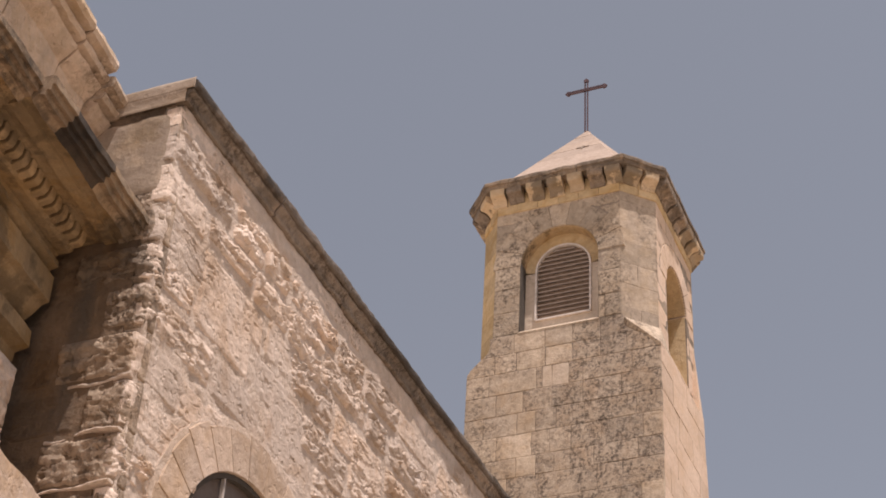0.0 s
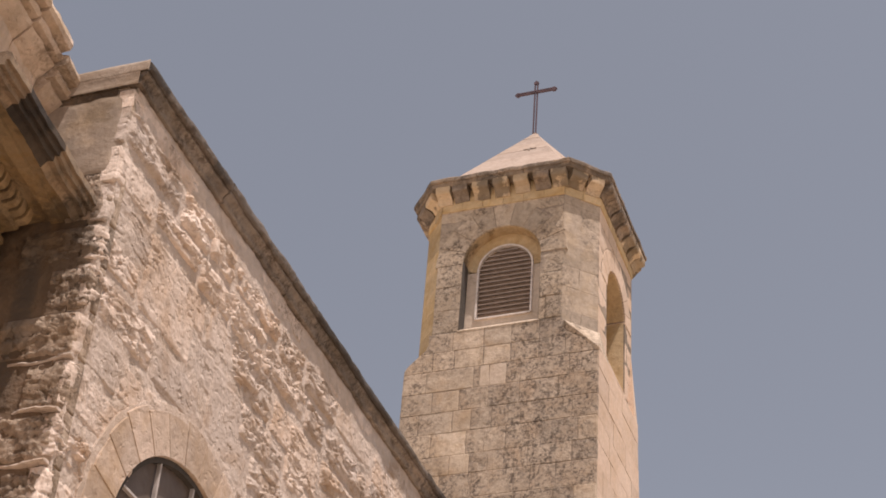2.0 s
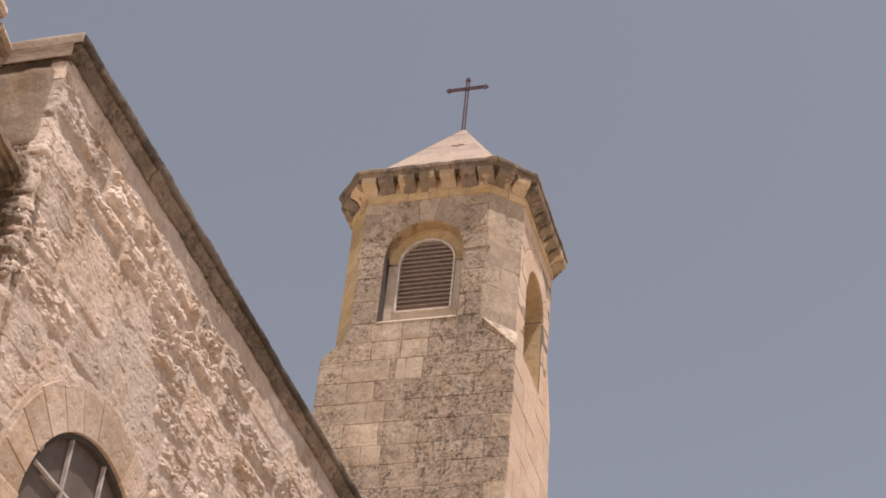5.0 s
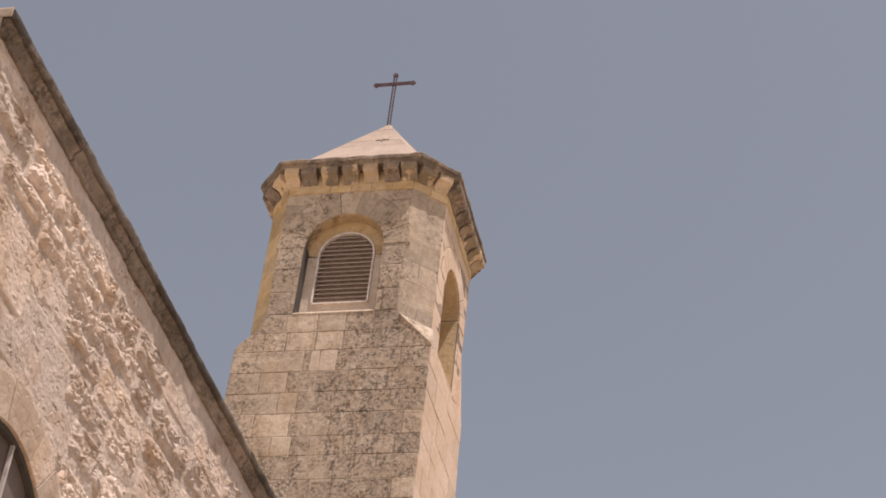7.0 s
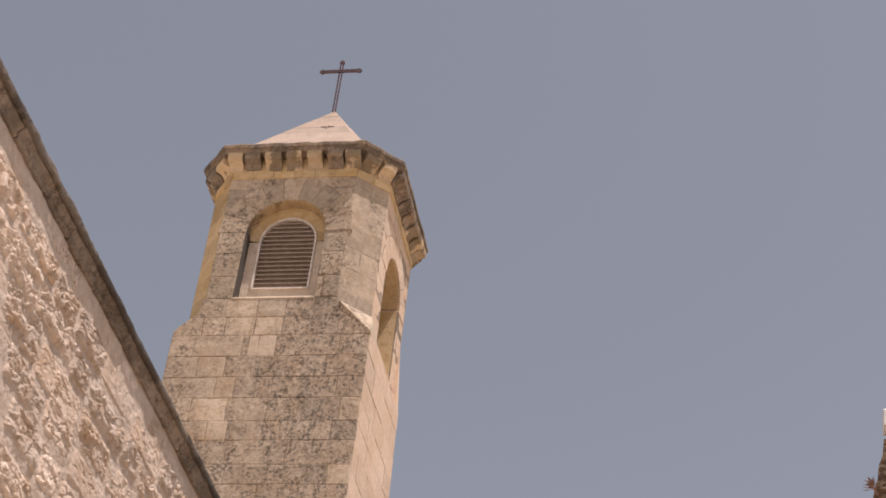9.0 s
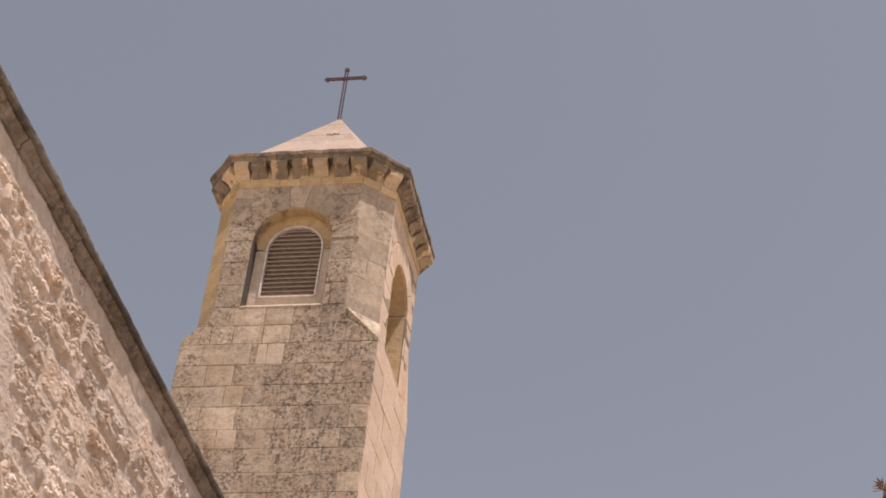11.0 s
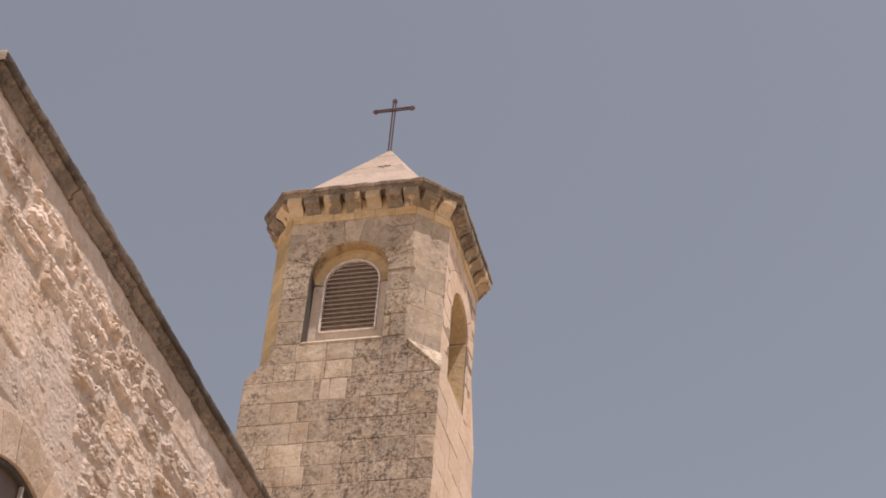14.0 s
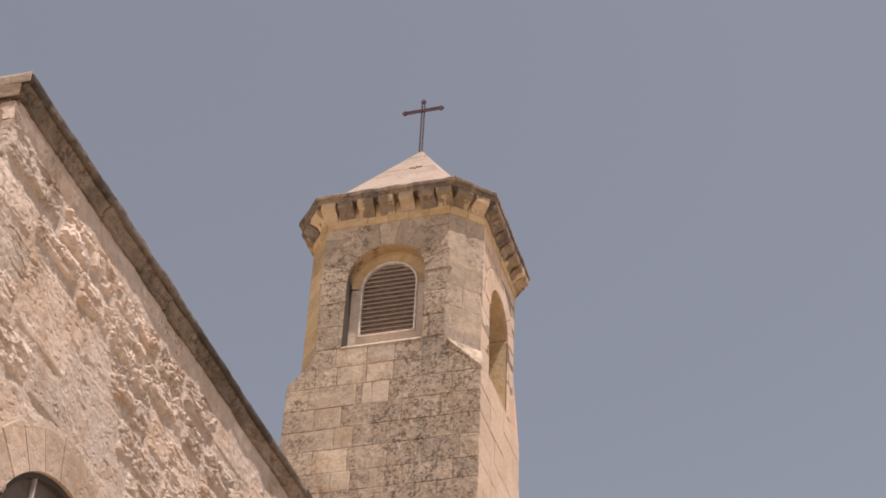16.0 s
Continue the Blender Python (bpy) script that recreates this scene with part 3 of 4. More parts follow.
ENT = [(-0.80, 6.24), (-0.075, 6.205), (-0.052, 6.19), (-0.052, 6.157), (-0.070, 6.162), (-0.073, 6.134), (-0.094, 6.141), (-0.098, 6.112), (-0.126, 6.120), (-0.150, 6.094), (-0.158, 6.120), (-0.20, 6.122), (-0.205, 6.108), (-0.26, 6.108), (-0.27, 6.125), (-0.30, 6.13),
       (-0.33, 6.128), (-0.378, 6.126), (-0.382, 6.062), (-0.40, 6.055), (-0.455, 6.058), (-0.480, 6.040), (-0.480, 6.028), (-0.445, 6.022), (-0.440, 5.992), (-0.500, 5.980), (-0.500, 5.955), (-0.450, 5.945), (-0.447, 5.815), (-0.480, 5.806), (-0.515, 5.770), (-0.555, 5.745), (-0.555, 5.690),
       (-0.500, 5.682), (-0.496, 5.600), (-0.560, 5.588), (-0.565, 5.550), (-0.610, 5.520), (-0.645, 5.470), (-0.645, 5.40), (-0.80, 5.40)]
# one short length of the corona is near black
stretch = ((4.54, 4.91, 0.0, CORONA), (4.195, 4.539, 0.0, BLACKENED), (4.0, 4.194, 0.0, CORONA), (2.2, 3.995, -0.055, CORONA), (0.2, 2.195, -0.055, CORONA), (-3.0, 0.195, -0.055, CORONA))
for k, (a, b, back, corona_mat) in enumerate(stretch):
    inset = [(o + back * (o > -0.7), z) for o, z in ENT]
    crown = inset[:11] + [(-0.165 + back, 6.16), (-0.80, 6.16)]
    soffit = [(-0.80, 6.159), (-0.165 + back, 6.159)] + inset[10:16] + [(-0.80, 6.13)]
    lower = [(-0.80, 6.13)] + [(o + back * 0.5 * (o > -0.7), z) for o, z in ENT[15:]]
    part("corona", sweep(bmesh.new(), crown, a, b, 40, along_front, 0.006, k * 9), corona_mat, front, "weathered projecting corona")
    part("soffit", sweep(bmesh.new(), soffit, a, b, 40, along_front, 0.005, k * 9 + 2), ENTAB, front)
    part("architrave", sweep(bmesh.new(), lower, a, min(b, 4.84), 40, along_front, 0.004, k * 9 + 4), ENTAB, front)
y = 4.81
while y > 2.4:
    back = 0.0 if y > 4.0 else -0.035
    bm = bmesh.new()
    pts = []
    for dy in (-0.02, 0.02):
        for o, z in ((-0.40, 6.128), (-0.318, 6.128), (-0.320, 6.085), (-0.335, 6.066), (-0.40, 6.06)):
            pts.append(along_front(y + dy, o + back, z))
    bm = hull(pts)
    bmesh.ops.bevel(bm, geom=bm.edges[:], offset=0.004, segments=1, affect="EDGES")
    part("dentil", bm, ENTAB, front)
    y -= 0.058
rng = random.Random(9)
FRONT = Face((-0.62, 4.9), (SKEW, -1), (1, SKEW))
part("front_core", hull([(x, y, z) for z in (0, 6.95) for x, y in ((-9, -3), (-9, 4.9), (-0.67, 4.9), (-0.67 + SKEW * 7.9, -3))]), MORTAR, front)
ashlar(front, FRONT, 0.0, 2.2, 3.4, 5.39, 0.28, 0.5, RETURN, rng, depth=0.06)
bm = bmesh.new()
for ua, ub, za, zb in list(courses(rng, 0, 7.9, 0, 3.4, 0.3, 0.55)) + list(courses(rng, 2.2, 7.9, 3.4, 5.39, 0.3, 0.55)):
    patch(bm, FRONT, lambda z: ua + 0.004, lambda z: ub - 0.004, za + 0.004, zb - 0.004, EDGE, EDGE, smooth_block(rng, 0.006, 0), 0.06)
tagged(part("lower_masonry", bm, RETURN, front), kind="stuff")
bm = sweep(bmesh.new(), [(-0.66, 4.50), (-0.30, 4.50), (-0.25, 4.56), (-0.23, 4.62), (-0.23, 4.83), (-0.27, 4.85), (-0.66, 4.88)], 2.6, 4.86, 40, along_front, 0.012, 5)
part("string_course", bm, VOUSSOIR, front, "pale projecting string course")
PIL = Face((-0.42, 4.72), (SKEW, -1), (1, SKEW))
for za, zb in ((4.86, 5.13), (5.14, 5.405)):
    bm = patch(bmesh.new(), PIL, lambda z: 0.0, lambda z: 0.55, za, zb, spread(26), spread(16), hewn(za * 31, 0.9, 0.02), 0.24)
    part("pilaster_stone", bm, ROUGH, front)
# attic above it with its own cornice
ATTIC = Face((-0.47, 4.9), (SKEW, -1), (1, SKEW))
ashlar(front, ATTIC, 0.0, 4.0, 6.23, 6.72, 0.27, 0.45, PARAPET, rng, depth=0.25)
ATT = [(-0.85, 6.70), (-0.47, 6.70), (-0.464, 6.722), (-0.445, 6.742), (-0.410, 6.768), (-0.376, 6.800), (-0.364, 6.814), (-0.392, 6.822), (-0.392, 6.833), (-0.342, 6.837), (-0.328, 6.853), (-0.334, 6.870), (-0.366, 6.876), (-0.366, 6.887), (-0.302, 6.892), (-0.290, 6.914), (-0.297, 6.944), (-0.32, 6.955), (-0.85, 6.97)]
for k, (a, b, push) in enumerate(((4.745, 4.9, 0.0), (4.49, 4.74, 0.040), (4.05, 4.485, 0.046), (3.4, 4.045, 0.04), (2.8, 3.395, 0.04), (1.9, 2.795, 0.04), (0.6, 1.895, 0.04), (-3.0, 0.595, 0.04))):
    part("attic_cornice", sweep(bmesh.new(), [(o + push * 0.3 * (o > -0.8), z + push * 2.0 * (o > -0.46)) for o, z in ATT], a, b, 24, along_front, 0.008, k * 5 + 70), PARAPET, front)
settle(front)

# ---- bell tower ----
tower = empty("bell_tower", (-1.94, 16.19, 6.7))
tagged(tower, "square limestone bell tower with an octagonal belfry and pyramid roof", "bell tower")
rng = random.Random(21)
TF = Face((-1.945, 15.14), (1, 0), (0, -1))
TR = Face((-0.89, 16.22), (0, 1), (1, 0))
TC = Face((-1.22, 15.14), (1, 1), (1, -1))
TL = Face((-2.99, 15.47), (1, -1), (-1, -1))
SR = Face((-0.79, 15.14), (0, 1), (1, 0))
AF = Arch(0.0, 0.465, 13.81, 12.88)
AR = Arch(0.0, 0.40, 13.72, 12.72)
# core of the shaft and the stage above
shaft = [(x, y, z) for z in (6.6, 8.5) for x in (-2.98, -0.82) for y in (15.147, 17.0)]
shaft += [(x, y, 12.40) for x, y in ((-2.98, 15.147), (-0.82, 15.147), (-0.82, 16.78), (-1.12, 17.1), (-2.68, 17.1), (-2.98, 16.93))]
part("shaft_core", hull(shaft), JOINT, tower)
inner = [p for z in (12.3, 14.7) for p in octagon(-0.36, z)]
part("belfry_core", hull(inner), JOINT, tower)
# front: bed and blocks
backing(tower, TF, -0.77, 0.72, 12.42, 14.72, AF, -0.004, 0.30, JOINT)
backing(tower, TR, -0.74, 0.68, 12.50, 14.72, AR, -0.004, 0.30, JOINT)
for face, wide in ((TC, 0.467), (TL, 0.39)):
    bm = bmesh.new()
    patch(bm, face, lambda z: 0.0, lambda z: wide, 12.42, 14.72, [0, 1], [0, 1], lambda u, z, a, b: -0.012, 0.30)
    part("mortar_bed", bm, JOINT, tower)
OUTF = Arch(0.0, 0.465, 13.81, 12.88)
RINGF = Arch(0.0, 0.775, 13.81, 12.88)


def belfry_blocks(face, u0, u1, z0, z1, arch, ring, material):
    """Blocks beside the jambs below the springing, and round the ring of voussoirs above."""
    for ua, ub, za, zb in courses(rng, u0, u1, z0, arch.spring, 0.275, 0.40, 0.05):
        for l, r, a, b, curved in pieces(ua, ub, za, zb, arch, 0.0):
            bm = bmesh.new()
            patch(bm, face, (lambda z, l=l: l(z) + 0.003), (lambda z, r=r: r(z) - 0.003), a + 0.003, b - 0.003, EDGE, EDGE, smooth_block(rng, 0.006, rng.uniform(-0.004, 0.004)), 0.30)
            part("stone_block", bm, material, tower)
    for ua, ub, za, zb in courses(rng, u0, u1, arch.spring, z1, 0.30, 0.42, 0.05):
        for l, r, a, b, curved in pieces(ua, ub, za, zb, ring, 0.003):
            bm = bmesh.new()
            patch(bm, face, (lambda z, l=l: l(z) + 0.003), (lambda z, r=r: r(z) - 0.003), a + 0.003, b - 0.003, EDGE, spread(8) if curved else EDGE, smooth_block(rng, 0.006, rng.uniform(-0.004, 0.004)), 0.06)
            part("stone_block", bm, material, tower)


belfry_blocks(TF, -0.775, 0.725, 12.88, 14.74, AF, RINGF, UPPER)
belfry_blocks(TR, -0.75, 0.69, 12.72, 14.74, AR, Arch(0.0, 0.66, 13.72, 12.72), ASHLAR_SUNLIT)
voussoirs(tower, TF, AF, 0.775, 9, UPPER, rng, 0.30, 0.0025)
voussoirs(tower, TR, AR, 0.66, 9, ASHLAR_SUNLIT, rng, 0.30)
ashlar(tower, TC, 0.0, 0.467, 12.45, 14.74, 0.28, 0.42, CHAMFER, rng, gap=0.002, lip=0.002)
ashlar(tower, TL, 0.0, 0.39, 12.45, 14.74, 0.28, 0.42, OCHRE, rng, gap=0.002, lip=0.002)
# shaft: front and sunlit side
TFS = Face((-1.90, 15.14), (1, 0), (0, -1))
BOND = ((10.512, (-0.62, -0.22, -0.01, 0.23, 0.65, 0.87)), (10.746, (-0.60, -0.25, 0.22, 0.40, 0.67)), (11.038, (-0.85, -0.50, -0.28, -0.08, 0.36, 0.84)), (11.274, (-0.73, -0.33, -0.13, 0.11, 0.44, 0.90)),
        (11.563, (-0.89, -0.50, -0.29, -0.06, 0.26, 0.83)), (11.829, (-0.75, -0.44, -0.11, 0.24, 0.67)), (12.10, (-0.84, -0.29, -0.22, -0.11, 0.08, 0.24, 0.79)), (12.375, (-0.78, -0.53, -0.19, 0.12, 0.44, 0.74)), (12.618, (-0.56, -0.20, 0.12, 0.44)))
PALE = ((12.10, -0.22), (12.10, -0.11))


def shoulder(z, side):
    """The shaft's outline, drawn in to the octagon's width above 12.45 m."""
    up = max(0.0, z - 12.45)
    return max(-1.11, min(-1.11 + up * 1.04, -0.85)) if side < 0 else min(1.11, max(1.11 - up * 1.60, 0.70))


def shaft_block(ua, ub, za, zb, material):
    seed = rng.uniform(0, 60)
    gap = rng.uniform(0.0008, 0.0028)
    left = lambda z: max(ua, shoulder(z, -1)) + gap + 0.005 * abs(noise.noise((seed, z * 12, 0)))
    right = lambda z: max(min(ub, shoulder(z, 1)) - gap - 0.005 * abs(noise.noise((seed + 9, z * 12, 0))), max(ua, shoulder(z, -1)) + 0.02)
    bm = patch(bmesh.new(), TFS, left, right, za + gap, zb - rng.uniform(0.001, 0.0045), EDGE, EDGE, smooth_block(rng, 0.006, rng.uniform(-0.003, 0.003)), 0.05)
    part("stone_block", bm, material, tower)


tops = [z for z, cuts in BOND[1:]] + [12.87]
for (za, cuts), zb in zip(BOND, tops):
    ends = (-1.11, *cuts, 1.11)
    for ua, ub in zip(ends, ends[1:]):
        clean = (za, ua) in PALE
        shoulder_stone = ub < -0.25 or za > 12.3 and ub < 0.2
        shaft_block(ua, ub, za, zb, SPECIAL if clean else ASHLAR_LIGHT if shoulder_stone or rng.random() < 0.12 else ASHLAR)
for ua, ub, za, zb in courses(rng, -1.11, 1.11, 9.3, 10.512, 0.27, 0.40):
    shaft_block(ua, ub, za, zb, ASHLAR)
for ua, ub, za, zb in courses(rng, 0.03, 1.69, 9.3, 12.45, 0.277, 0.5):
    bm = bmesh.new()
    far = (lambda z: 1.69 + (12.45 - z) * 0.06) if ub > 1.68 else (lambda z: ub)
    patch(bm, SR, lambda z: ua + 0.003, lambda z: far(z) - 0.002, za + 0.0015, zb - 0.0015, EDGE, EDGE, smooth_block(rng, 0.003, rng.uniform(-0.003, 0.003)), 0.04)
    part("stone_block", bm, ASHLAR_SUNLIT, tower)
part("corner_spur", hull([(-1.19, 15.142, 12.83), (-0.872, 15.475, 12.82), (-0.785, 15.130, 12.40), (-0.80, 15.14, 12.38), (-1.2, 15.3, 12.45), (-0.79, 15.6, 12.45), (-0.9, 15.6, 12.70)]), UPPER, tower, "pale sloping corner spur")
part("corner_spur", hull([(-0.893, 16.905, 13.45), (-0.893, 16.74, 12.66), (-0.79, 16.82, 12.40), (-0.79, 16.67, 12.44), (-0.95, 16.9, 12.4)]), ASHLAR_SUNLIT, tower)
part("weathering", hull([(-0.79, 15.58, 12.45), (-0.79, 16.80, 12.45), (-0.90, 15.58, 12.68), (-0.90, 16.91, 12.68), (-1.0, 15.58, 12.45), (-1.0, 16.91, 12.45)]), ASHLAR_SUNLIT, tower)
part("corner_spur", hull([(-3.0, 15.16, 12.45), (-2.73, 15.16, 12.72), (-2.98, 15.47, 12.72), (-2.7, 15.4, 12.45), (-3.0, 15.6, 12.45)]), OCHRE, tower)
bm = bmesh.new()
for ua, ub, za, zb in list(courses(rng, -1.11, 1.11, 6.7, 9.3, 0.277, 0.43)):
    patch(bm, TFS, lambda z: ua + 0.003, lambda z: ub - 0.003, za + 0.003, zb - 0.003, EDGE, EDGE, smooth_block(rng, 0.006, 0), 0.04)
for ua, ub, za, zb in list(courses(rng, 0.03, 2.1, 6.7, 9.3, 0.277, 0.5)):
    patch(bm, SR, lambda z: ua + 0.003, lambda z: ub - 0.003, za + 0.003, zb - 0.003, EDGE, EDGE, smooth_block(rng, 0.006, 0), 0.04)
tagged(part("lower_masonry", bm, ASHLAR, tower), kind="stuff")
for lo, hi in (((-3.01, 15.2, 6.7), (-2.97, 17.2, 12.4)), ((-2.9, 16.99, 6.7), (-1.0, 17.05, 11.5))):
    part("rear_facing", box(bmesh.new(), lo, hi, 0.01), CHAMFER, tower)
for face, u0, u1 in ((Face((-2.99, 16.91), (0, -1), (-1, 0)), 0.0, 1.44), (Face((-2.66, 17.24), (-1, -1), (-1, 1)), 0, 0.467), (Face((-1.22, 17.24), (-1, 0), (0, 1)), 0, 1.44), (Face((-0.89, 16.91), (-1, 1), (1, 1)), 0, 0.467)):
    bm = bmesh.new()
    patch(bm, face, lambda z: u0, lambda z: u1, 12.42, 14.74, EDGE, [0, 1], lambda u, z, a, b: 0.0, 0.25)
    part("rear_facing", bm, CHAMFER, tower)


def louvre(face, arch, sill_z, w):
    """A louvred shutter set back in the arch."""
    half = arch.half - 0.141
    spring = arch.spring - 0.03
    item = empty("louvred_shutter", face.at(0, w, sill_z))
    tagged(item, "weathered grey-brown slatted shutter in a pale arched frame", "shutter", "belfry shutters")
    # the inner reveal round the shutter: head, two jambs, foot
    inner_arch = Arch(0.0, half, spring, sill_z + 0.03)
    bm = bmesh.new()
    rows = [[bm.verts.new(face.at(-math.cos(t) * r, o, c + math.sin(t) * r)) for r, o, c in ((half, w, spring), (arch.half + 0.012, w, arch.spring), (arch.half + 0.012, w - 0.05, arch.spring), (half, w - 0.05, spring))] for t in [math.pi * i / 32 for i in range(33)]]
    for r0, r1 in zip(rows, rows[1:]):
        for k in range(4):
            bm.faces.new((r0[k], r0[(k + 1) % 4], r1[(k + 1) % 4], r1[k]))
    part("reveal_head", bm, OCHRE, tower, "ochre arched reveal")
    for side in (-1, 1):
        a, b = sorted((side * half, side * (arch.half + 0.012)))
        bm = patch(bmesh.new(), face, lambda z: a, lambda z: b, sill_z - 0.1, spring - 0.002, [0, 1], [0, 1], lambda u, z, p, q: w, 0.05 - w)
        part("reveal_jamb", bm, OCHRE if face is TR else REVEAL, tower)
    wide = half if face is TR else arch.half + 0.012
    low = sill_z - 0.1 if face is TR else 12.926
    bm = patch(bmesh.new(), face, lambda z: -wide, lambda z: wide, low, sill_z - 0.03, [0, 1], [0, 1], lambda u, z, p, q: w + 0.001, 0.05 - w)
    part("reveal_foot", bm, UPPER if face is TR else REVEAL, tower)
    bm = bmesh.new()
    pts = [(-half, sill_z - 0.03)] + [(-half * math.cos(t), spring + half * math.sin(t)) for t in [math.pi * i / 28 for i in range(29)]] + [(half, sill_z - 0.03)]
    for (u0, z0), (u1, z1) in zip(pts, pts[1:] + pts[:1]):
        rod(bm, face.at(u0, w - 0.0, z0), face.at(u1, w - 0.0, z1), 0.010, 0.024, face.n)
    leaf = part("shutter_frame", bm, FRAME, item, "pale metal frame")
    z = sill_z + 0.004
    while z < spring + half - 0.03:
        c = inner_arch.chord(z + 0.015) - 0.003
        if c > 0.04:
            bm = hull([face.at(s * c, w + o, z + dz) for s in (-1, 1) for o, dz in ((0.000, -0.020), (0.004, -0.006), (-0.040, 0.022), (-0.044, 0.010))])
            part("slat", bm, SLAT, leaf)
        z += 0.061
    part("shutter_back", hull([face.at(s * half, w - o, zz) for s in (-1, 1) for o in (0.050, 0.06) for zz in (sill_z - 0.03, spring + half)]), BACKBOARD, item)
    settle(item)
    return item


louvre(TF, AF, 13.14, -0.16)
louvre(TR, AR, 12.845, -0.26)
for s in (-1, 1):
    part("reveal_lining", hull([TR.at(s * u, w, z) for u in (0.392, 0.403) for w in (-0.02, -0.259) for z in (12.74, 13.74)]), OCHRE, tower, "ochre jamb lining")
for z0, z1 in ((12.91, 13.22), (13.222, 13.50), (13.502, 13.84)):
    part("jamb_stone", hull([TF.at(u, w, z) for u in (-0.47, -0.455) for w in (-0.157, -0.006) for z in (z0, z1)]), DARKWOOD, tower, "blackened jamb stone")
part("window_sill", hull([TF.at(s * 0.475, w, z) for s in (-1, 1) for w, z in ((0.008, 12.862), (0.008, 12.872), (-0.034, 12.918), (-0.17, 12.925), (-0.17, 12.862))]), UPPER, tower, "pale chamfered stone sill")
part("window_sill", hull([TR.at(s * 0.41, w, z) for s in (-1, 1) for w, z in ((0.006, 12.68), (0.006, 12.725), (-0.255, 12.68), (-0.255, 12.90))]), ASHLAR_SUNLIT, tower)

# cornice of the belfry: corbels, slab lengths, roof
bottom = octagon(0.0)
for k in range(8):
    a, b = bottom[k], bottom[(k + 1) % 8]
    along = (b - a).normalized()
    out = Vector((along.y, -along.x, 0))
    length = (b - a).length
    face = Face((a.x, a.y), (along.x, along.y), (out.x, out.y))
    n = max(2, round(length / 0.25))
    for i in range(n + (1 if k % 2 == 0 else 0)):
        u = length * (i + (0.0 if k % 2 == 0 else 0.5)) / n
        u = min(max(u, 0.04), length - 0.04)
        w = 0.094 * rng.uniform(0.88, 1.08)
        low = rng.uniform(-0.012, 0.012)
        prof = [(-0.02, 14.700 + low), (0.030, 14.705 + low), (0.042, 14.735), (0.070, 14.765), (0.110, 14.780), (0.146, 14.790), (0.156, 14.806), (0.160, 14.84), (0.156, 14.880), (-0.02, 14.880)]
        bm = sweep(bmesh.new(), prof, u - w, u + w, 3, lambda t, o, z: face.at(t, o, z), 0.008, k * 11 + i)
        # a few chamfer corbels get pale stone: sun on their fronts, painted in
        part("corbel", bm, TCORNICE if rng.random() < (0.75 if k == 2 else 0.3) else SPECIAL if k == 1 and rng.random() < 0.4 else EAVES, tower)
        if i < n:
            v = length * (i + 0.02) / n
            bm = patch(bmesh.new(), face, lambda z: v, lambda z: v + length / n * 0.985, 14.60, 14.876, EDGE, EDGE, smooth_block(rng, 0.006, 0.016 + rng.uniform(-0.004, 0.004)), 0.05)
            part("frieze_stone", bm, OCHRE, tower)
    lo, hi = 0.0, length
    top = [Vector((min(p.x, -0.722), p.y, p.z)) for p in octagon(0.19)]
    ta, tb = top[k], top[(k + 1) % 8]
    m = max(1, round((tb - ta).length / 0.6))
    for i in range(m):
        f0, f1 = i / m, (i + 1) / m
        inner_a, inner_b = a.lerp(b, f0) - out * 0.1, a.lerp(b, f1) - out * 0.1
        bm = bmesh.new()
        rows = []
        for f in [f0 + (f1 - f0) * (0.006 + 0.988 * s / 8) for s in range(9)]:
            base, tip = a.lerp(b, f) - out * 0.1, ta.lerp(tb, f)
            row = []
            for q, z in ((0.0, 14.878), (0.86, 14.878), (0.90, 14.886), (0.915, 14.915), (0.92, 14.928), (0.975, 14.930), (0.985, 14.940), (0.985, 14.972), (0.96, 14.988), (0.88, 14.996), (0.0, 15.0)):
                p = base.lerp(tip, q)
                d = noise.noise((p.x * 8, p.y * 8, z * 8)) * 0.010
                row.append(bm.verts.new((p.x + out.x * d, p.y + out.y * d, z + d)))
            rows.append(row)
        for r, s in zip(rows, rows[1:]):
            for j in range(11):
                bm.faces.new((r[j], r[(j + 1) % 11], s[(j + 1) % 11], s[j]))
        bm.faces.new(rows[0])
        bm.faces.new(rows[-1][::-1])
        part("cornice_stone", bm, TCORNICE, tower)
APEX = Vector((-1.975, 16.22, 16.62))
roof = [Vector((min(p.x, -0.96), p.y, p.z)) for p in octagon(0.05)]
for k in range(8):
    a, b = roof[k], roof[(k + 1) % 8]
    for i in range(7):
        f0, f1 = i / 7, (i + 1) / 7 - 0.0012
        q = [Vector((p.x, p.y, 14.98)).lerp(APEX, f) for p, f in ((a, f0), (b, f0), (b, f1), (a, f1))]
        n = (q[1] - q[0]).cross(q[3] - q[0]).normalized()
        off = rng.uniform(0, 0.003)
        part("roof_slab", hull([p + n * (off + d) for p in q for d in (-0.06, 0.0)]), ROOFSTONE, tower)
part("roof_core", hull([*(Vector((p.x, p.y, 14.88)) for p in octagon(0.0)), APEX - Vector((0, 0, 0.07))]), JOINT, tower)
for a, b in (((-0.08, 0.0), (0.08, 0.0)), ((0.0, -0.07), (0.0, 0.06))):
    base = Vector((-1.73, 15.09, 14.98)).lerp(APEX, 0.57)
    up = (APEX - Vector((-1.97, 15.09, 14.98))).normalized()
    n = Vector((1, 0, 0)).cross(up)
    part("roof_cross_mark", rod(bmesh.new(), base + n * 0.006 + Vector((a[0], 0, 0)) + up * a[1], base + n * 0.006 + Vector((b[0], 0, 0)) + up * b[1], 0.008, 0.006, n), COVE, tower, "small dark cross set in the roof")
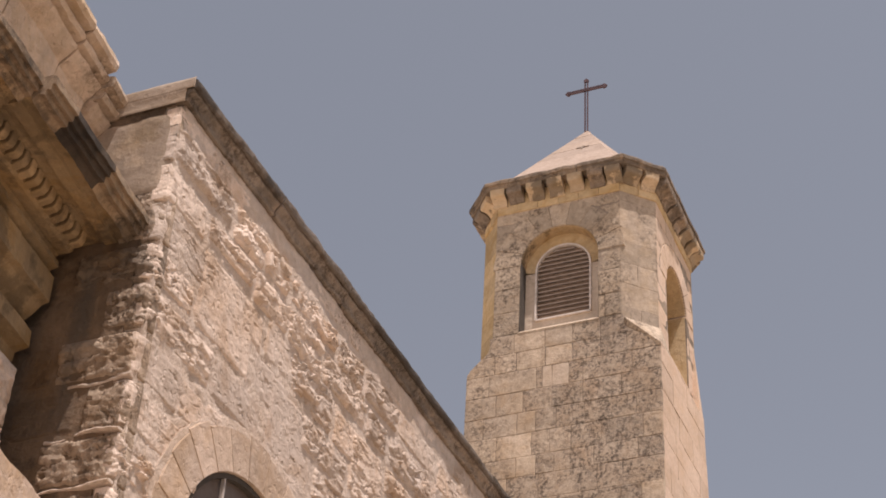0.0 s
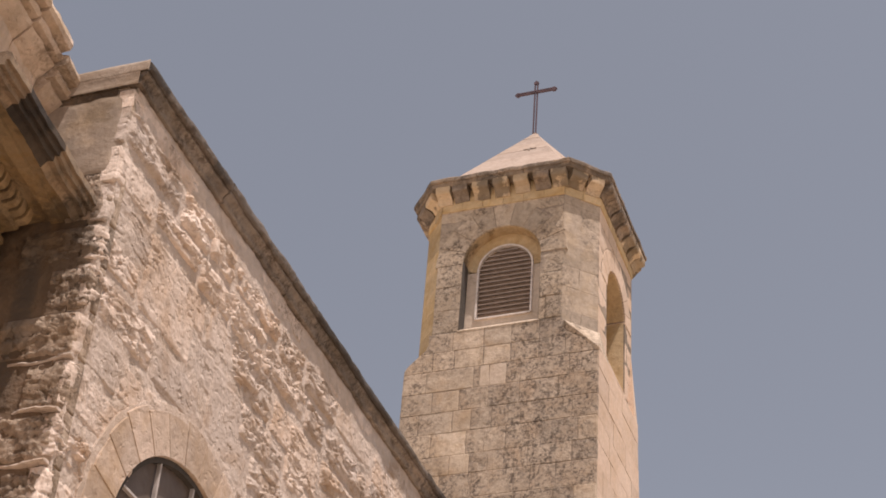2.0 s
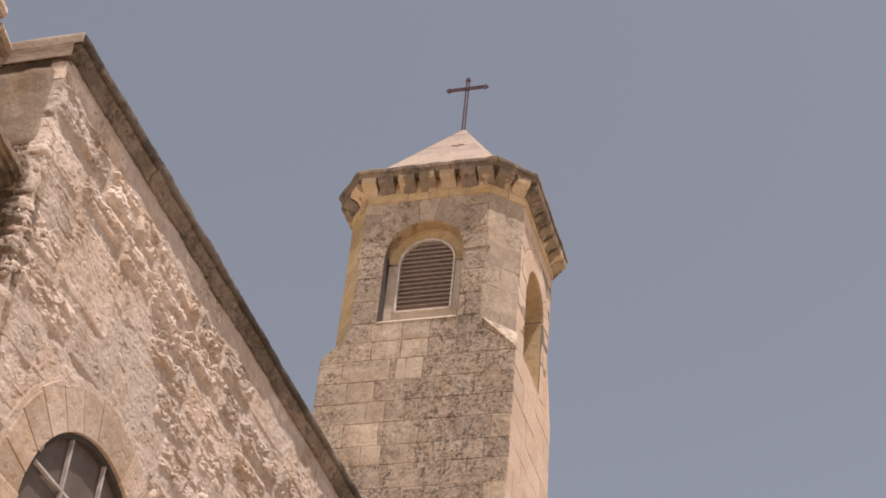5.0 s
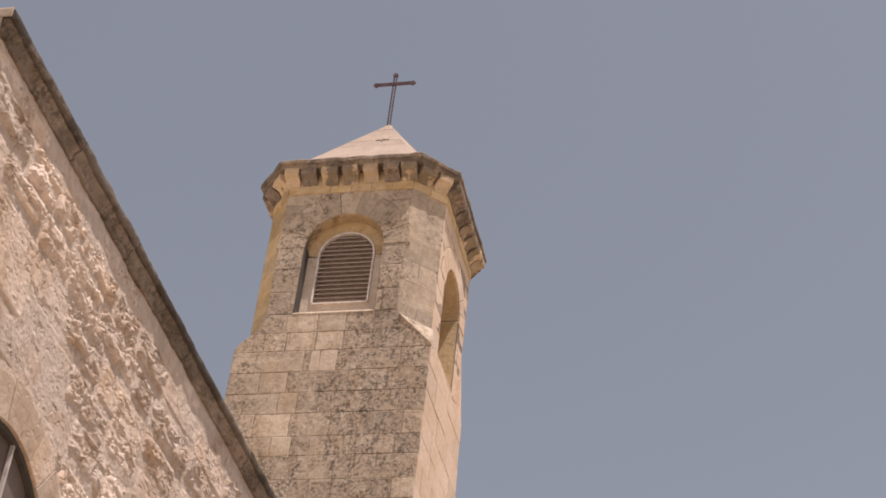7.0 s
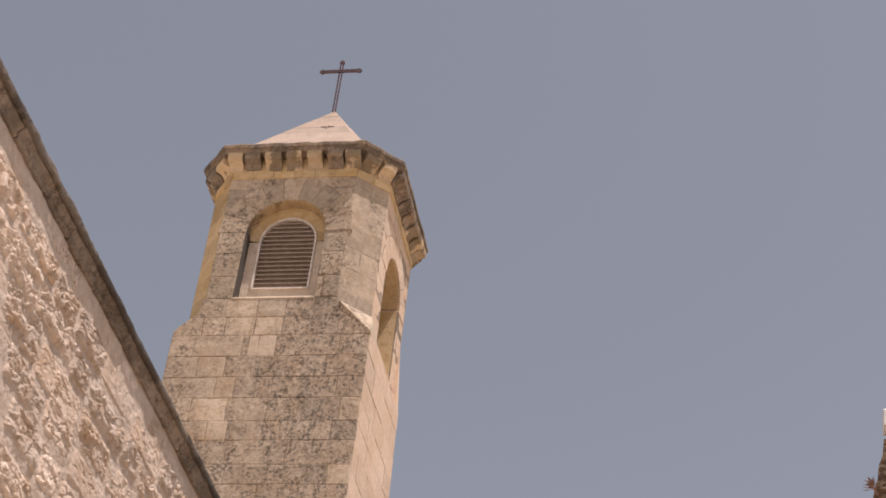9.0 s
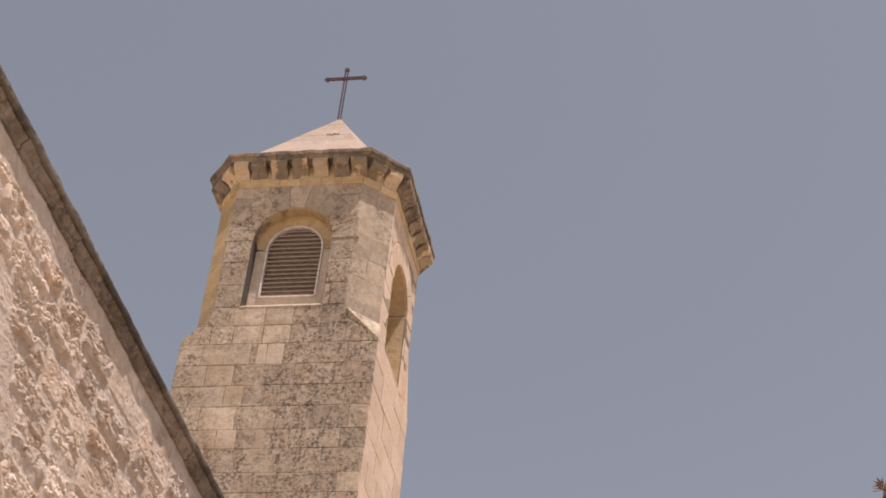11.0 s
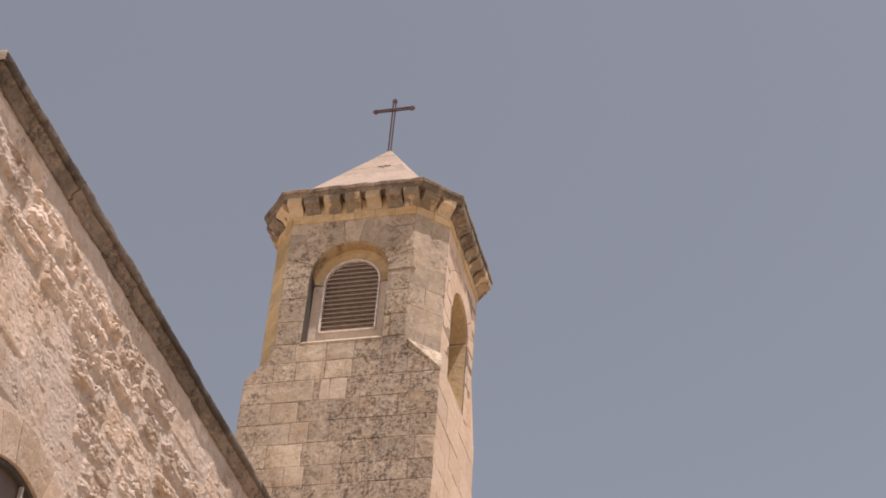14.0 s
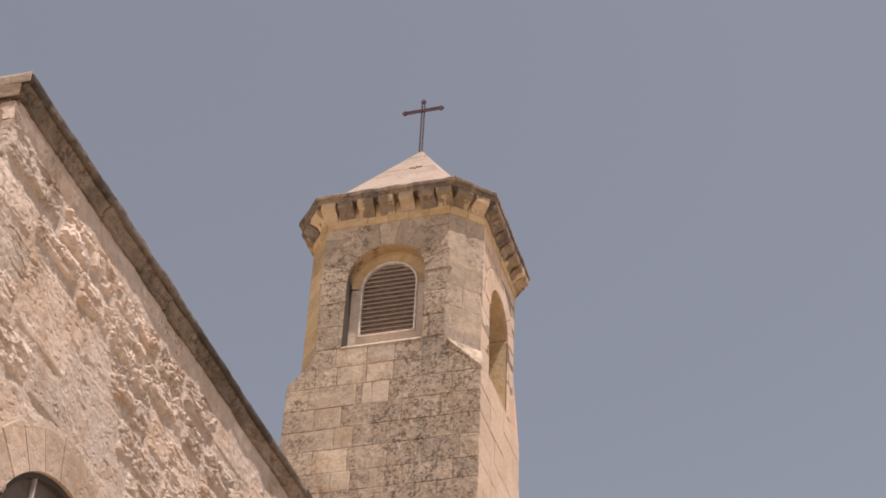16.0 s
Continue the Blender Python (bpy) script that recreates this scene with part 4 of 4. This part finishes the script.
for face, arch, deep in ((TF, AF, -0.158), (TR, AR, -0.258)):
    bm = bmesh.new()
    rows = [[bm.verts.new(face.at(-math.cos(t) * r, w, arch.spring + math.sin(t) * r)) for r, w in ((arch.half + 0.002, -0.012), (arch.half - 0.006, -0.018), (arch.half - 0.006, deep), (arch.half + 0.002, deep))] for t in [math.pi * (0.04 + 0.92 * i / 30) for i in range(31)]]
    for r0, r1 in zip(rows, rows[1:]):
        for k in range(4):
            bm.faces.new((r0[k], r0[(k + 1) % 4], r1[(k + 1) % 4], r1[k]))
    bm.faces.new(rows[0]), bm.faces.new(rows[-1][::-1])
    # front soffit in the shade-darkened ochre, side soffit in the plain one
    part("arch_soffit", bm, SOFFIT if face is TF else OCHRE, tower, "ochre arch soffit")
bm = bmesh.new()
rim = octagon(0.185)
for k in (1, 2):
    for i in range(240):
        p = rim[k].lerp(rim[k + 1], rng.random()) + Vector((-rng.uniform(0.025, 0.14), 0, 14.985))
        tall, lean = rng.uniform(0.015, 0.05) * (0.4 + 0.9 * abs(noise.noise((p.y * 5, p.x * 5, 0)))), Vector((rng.uniform(-0.5, 0.5), rng.uniform(-0.5, 0.5), 1.0))
        side = Vector((rng.uniform(-1, 1), rng.uniform(-1, 1), 0)).normalized() * 0.004
        bm.faces.new([bm.verts.new(q) for q in (p - side, p + side, p + lean * tall)])
tagged(part("dry_grass", bm, plain("dry_grass_blades", (0.46, 0.36, 0.26), 0.9), tower, "sparse dry grass on the eaves"), kind="stuff")
settle(tower)

# iron cross on the apex
cross = empty("iron_cross", (-1.985, 16.22, 16.58))
tagged(cross, "thin rust-brown iron cross with trefoil ends on the roof apex", "cross")
cx, cy = -1.988, 16.22
bm = bmesh.new()
for s in (-1, 1):
    rod(bm, (cx + s * 0.017, cy, 16.56), (cx + s * 0.017, cy, 17.47), 0.007, 0.012, (0, 1, 0))
upright = part("upright", bm, IRON, cross)
bm = bmesh.new()
for s in (-1, 1):
    rod(bm, (cx - 0.235, cy - 0.004, 17.325 + s * 0.012), (cx + 0.235, cy - 0.004, 17.325 + s * 0.012), 0.008, 0.014, (0, 1, 0))
crossbar = part("crossbar", bm, IRON, cross)
for p, d in (((cx - 0.235, 17.325), (-1, 0)), ((cx + 0.235, 17.325), (1, 0)), ((cx, 17.47), (0, 1))):
    e, s = Vector((d[0], 0, d[1])), Vector((-d[1], 0, d[0]))
    c = Vector((p[0], cy, p[1]))
    part("finial", hull([c + e * x + s * y + Vector((0, t, 0)) for x, y in ((-0.01, 0.03), (-0.01, -0.03), (0.02, 0.032), (0.02, -0.032), (0.05, 0.0)) for t in (-0.014, 0.014)]), IRON, crossbar if d[0] else upright)
settle(cross)

# ---- the house on the other side of the court ----
house = empty("house", (6, 10, 0))
tagged(house, "rubble-built house corner with a weedy wall top", "house")
rng = random.Random(33)
HW = Face((4.10, 9.0), (1, 0), (0, -1))
HS = Face((4.10, 9.0), (0, 1), (-1, 0))
part("wall_core", box(bmesh.new(), (4.16, 9.03, 0), (9, 14, 7.26)), MORTAR, house)
bm = bmesh.new()
for face, far in ((HW, 4.9), (HS, 4.9)):
    for ua, ub, za, zb in courses(rng, 0.01, far, 0, 7.282, 0.3, 0.5):
        patch(bm, face, lambda z: ua + 0.006, lambda z: ub - 0.006, za + 0.006, zb - 0.006, spread(5), spread(4), hewn(rng.random() * 90, 0.8, 0.012), 0.05)
# the house's shaded masonry reuses the shade-darkened return stone
tagged(part("masonry", bm, RETURN_DARK, house), kind="stuff")
bm = patch(bmesh.new(), HW, lambda z: max(-0.16, -0.015 - (7.20 - z) * 0.21 + 0.012 * noise.noise((z * 14, 2.2, 0))), lambda z: 0.45, 6.0, 7.20, spread(40), spread(90), hewn(41.7, 0.9, 0.02), 0.28)
part("buttress", bm, RETURN_DARK, house, "sloping rubble buttress")
part("parapet_cap", box(bmesh.new(), (4.085, 8.99, 7.285), (4.75, 9.12, 7.405), 0.015), plain("whitewash", (0.78, 0.76, 0.72), 0.8), house, "whitewashed parapet cap")
settle(house)
weed = empty("wall_weed", (4.01, 8.98, 6.85))
tagged(weed, "dry reddish wall weed rooted in the masonry joint", "plant")
LEAF = plain("dry_leaf", (0.24, 0.14, 0.11), 0.8)
bm = bmesh.new()
for k in range(46):
    d = Vector((rng.uniform(-1, 0.35), rng.uniform(-0.8, 0.3), rng.uniform(0.0, 1.0))).normalized()
    a = Vector((4.005, 8.965, 6.860 + rng.uniform(-0.02, 0.02)))
    b = a + d * rng.uniform(0.03, 0.07)
    side = d.cross(Vector((0.3, 0.9, 0.1))).normalized() * rng.uniform(0.002, 0.005)
    m = a.lerp(b, 0.6)
    vs = [bm.verts.new(p) for p in (a, m + side, b, m - side)]
    bm.faces.new(vs)
part("leaves", bm, LEAF, weed)
part("stem", rod(bmesh.new(), (4.03, 9.0, 6.82), (3.99, 8.955, 6.875), 0.005, 0.005, (0, 1, 0)), LEAF, weed)
settle(weed)
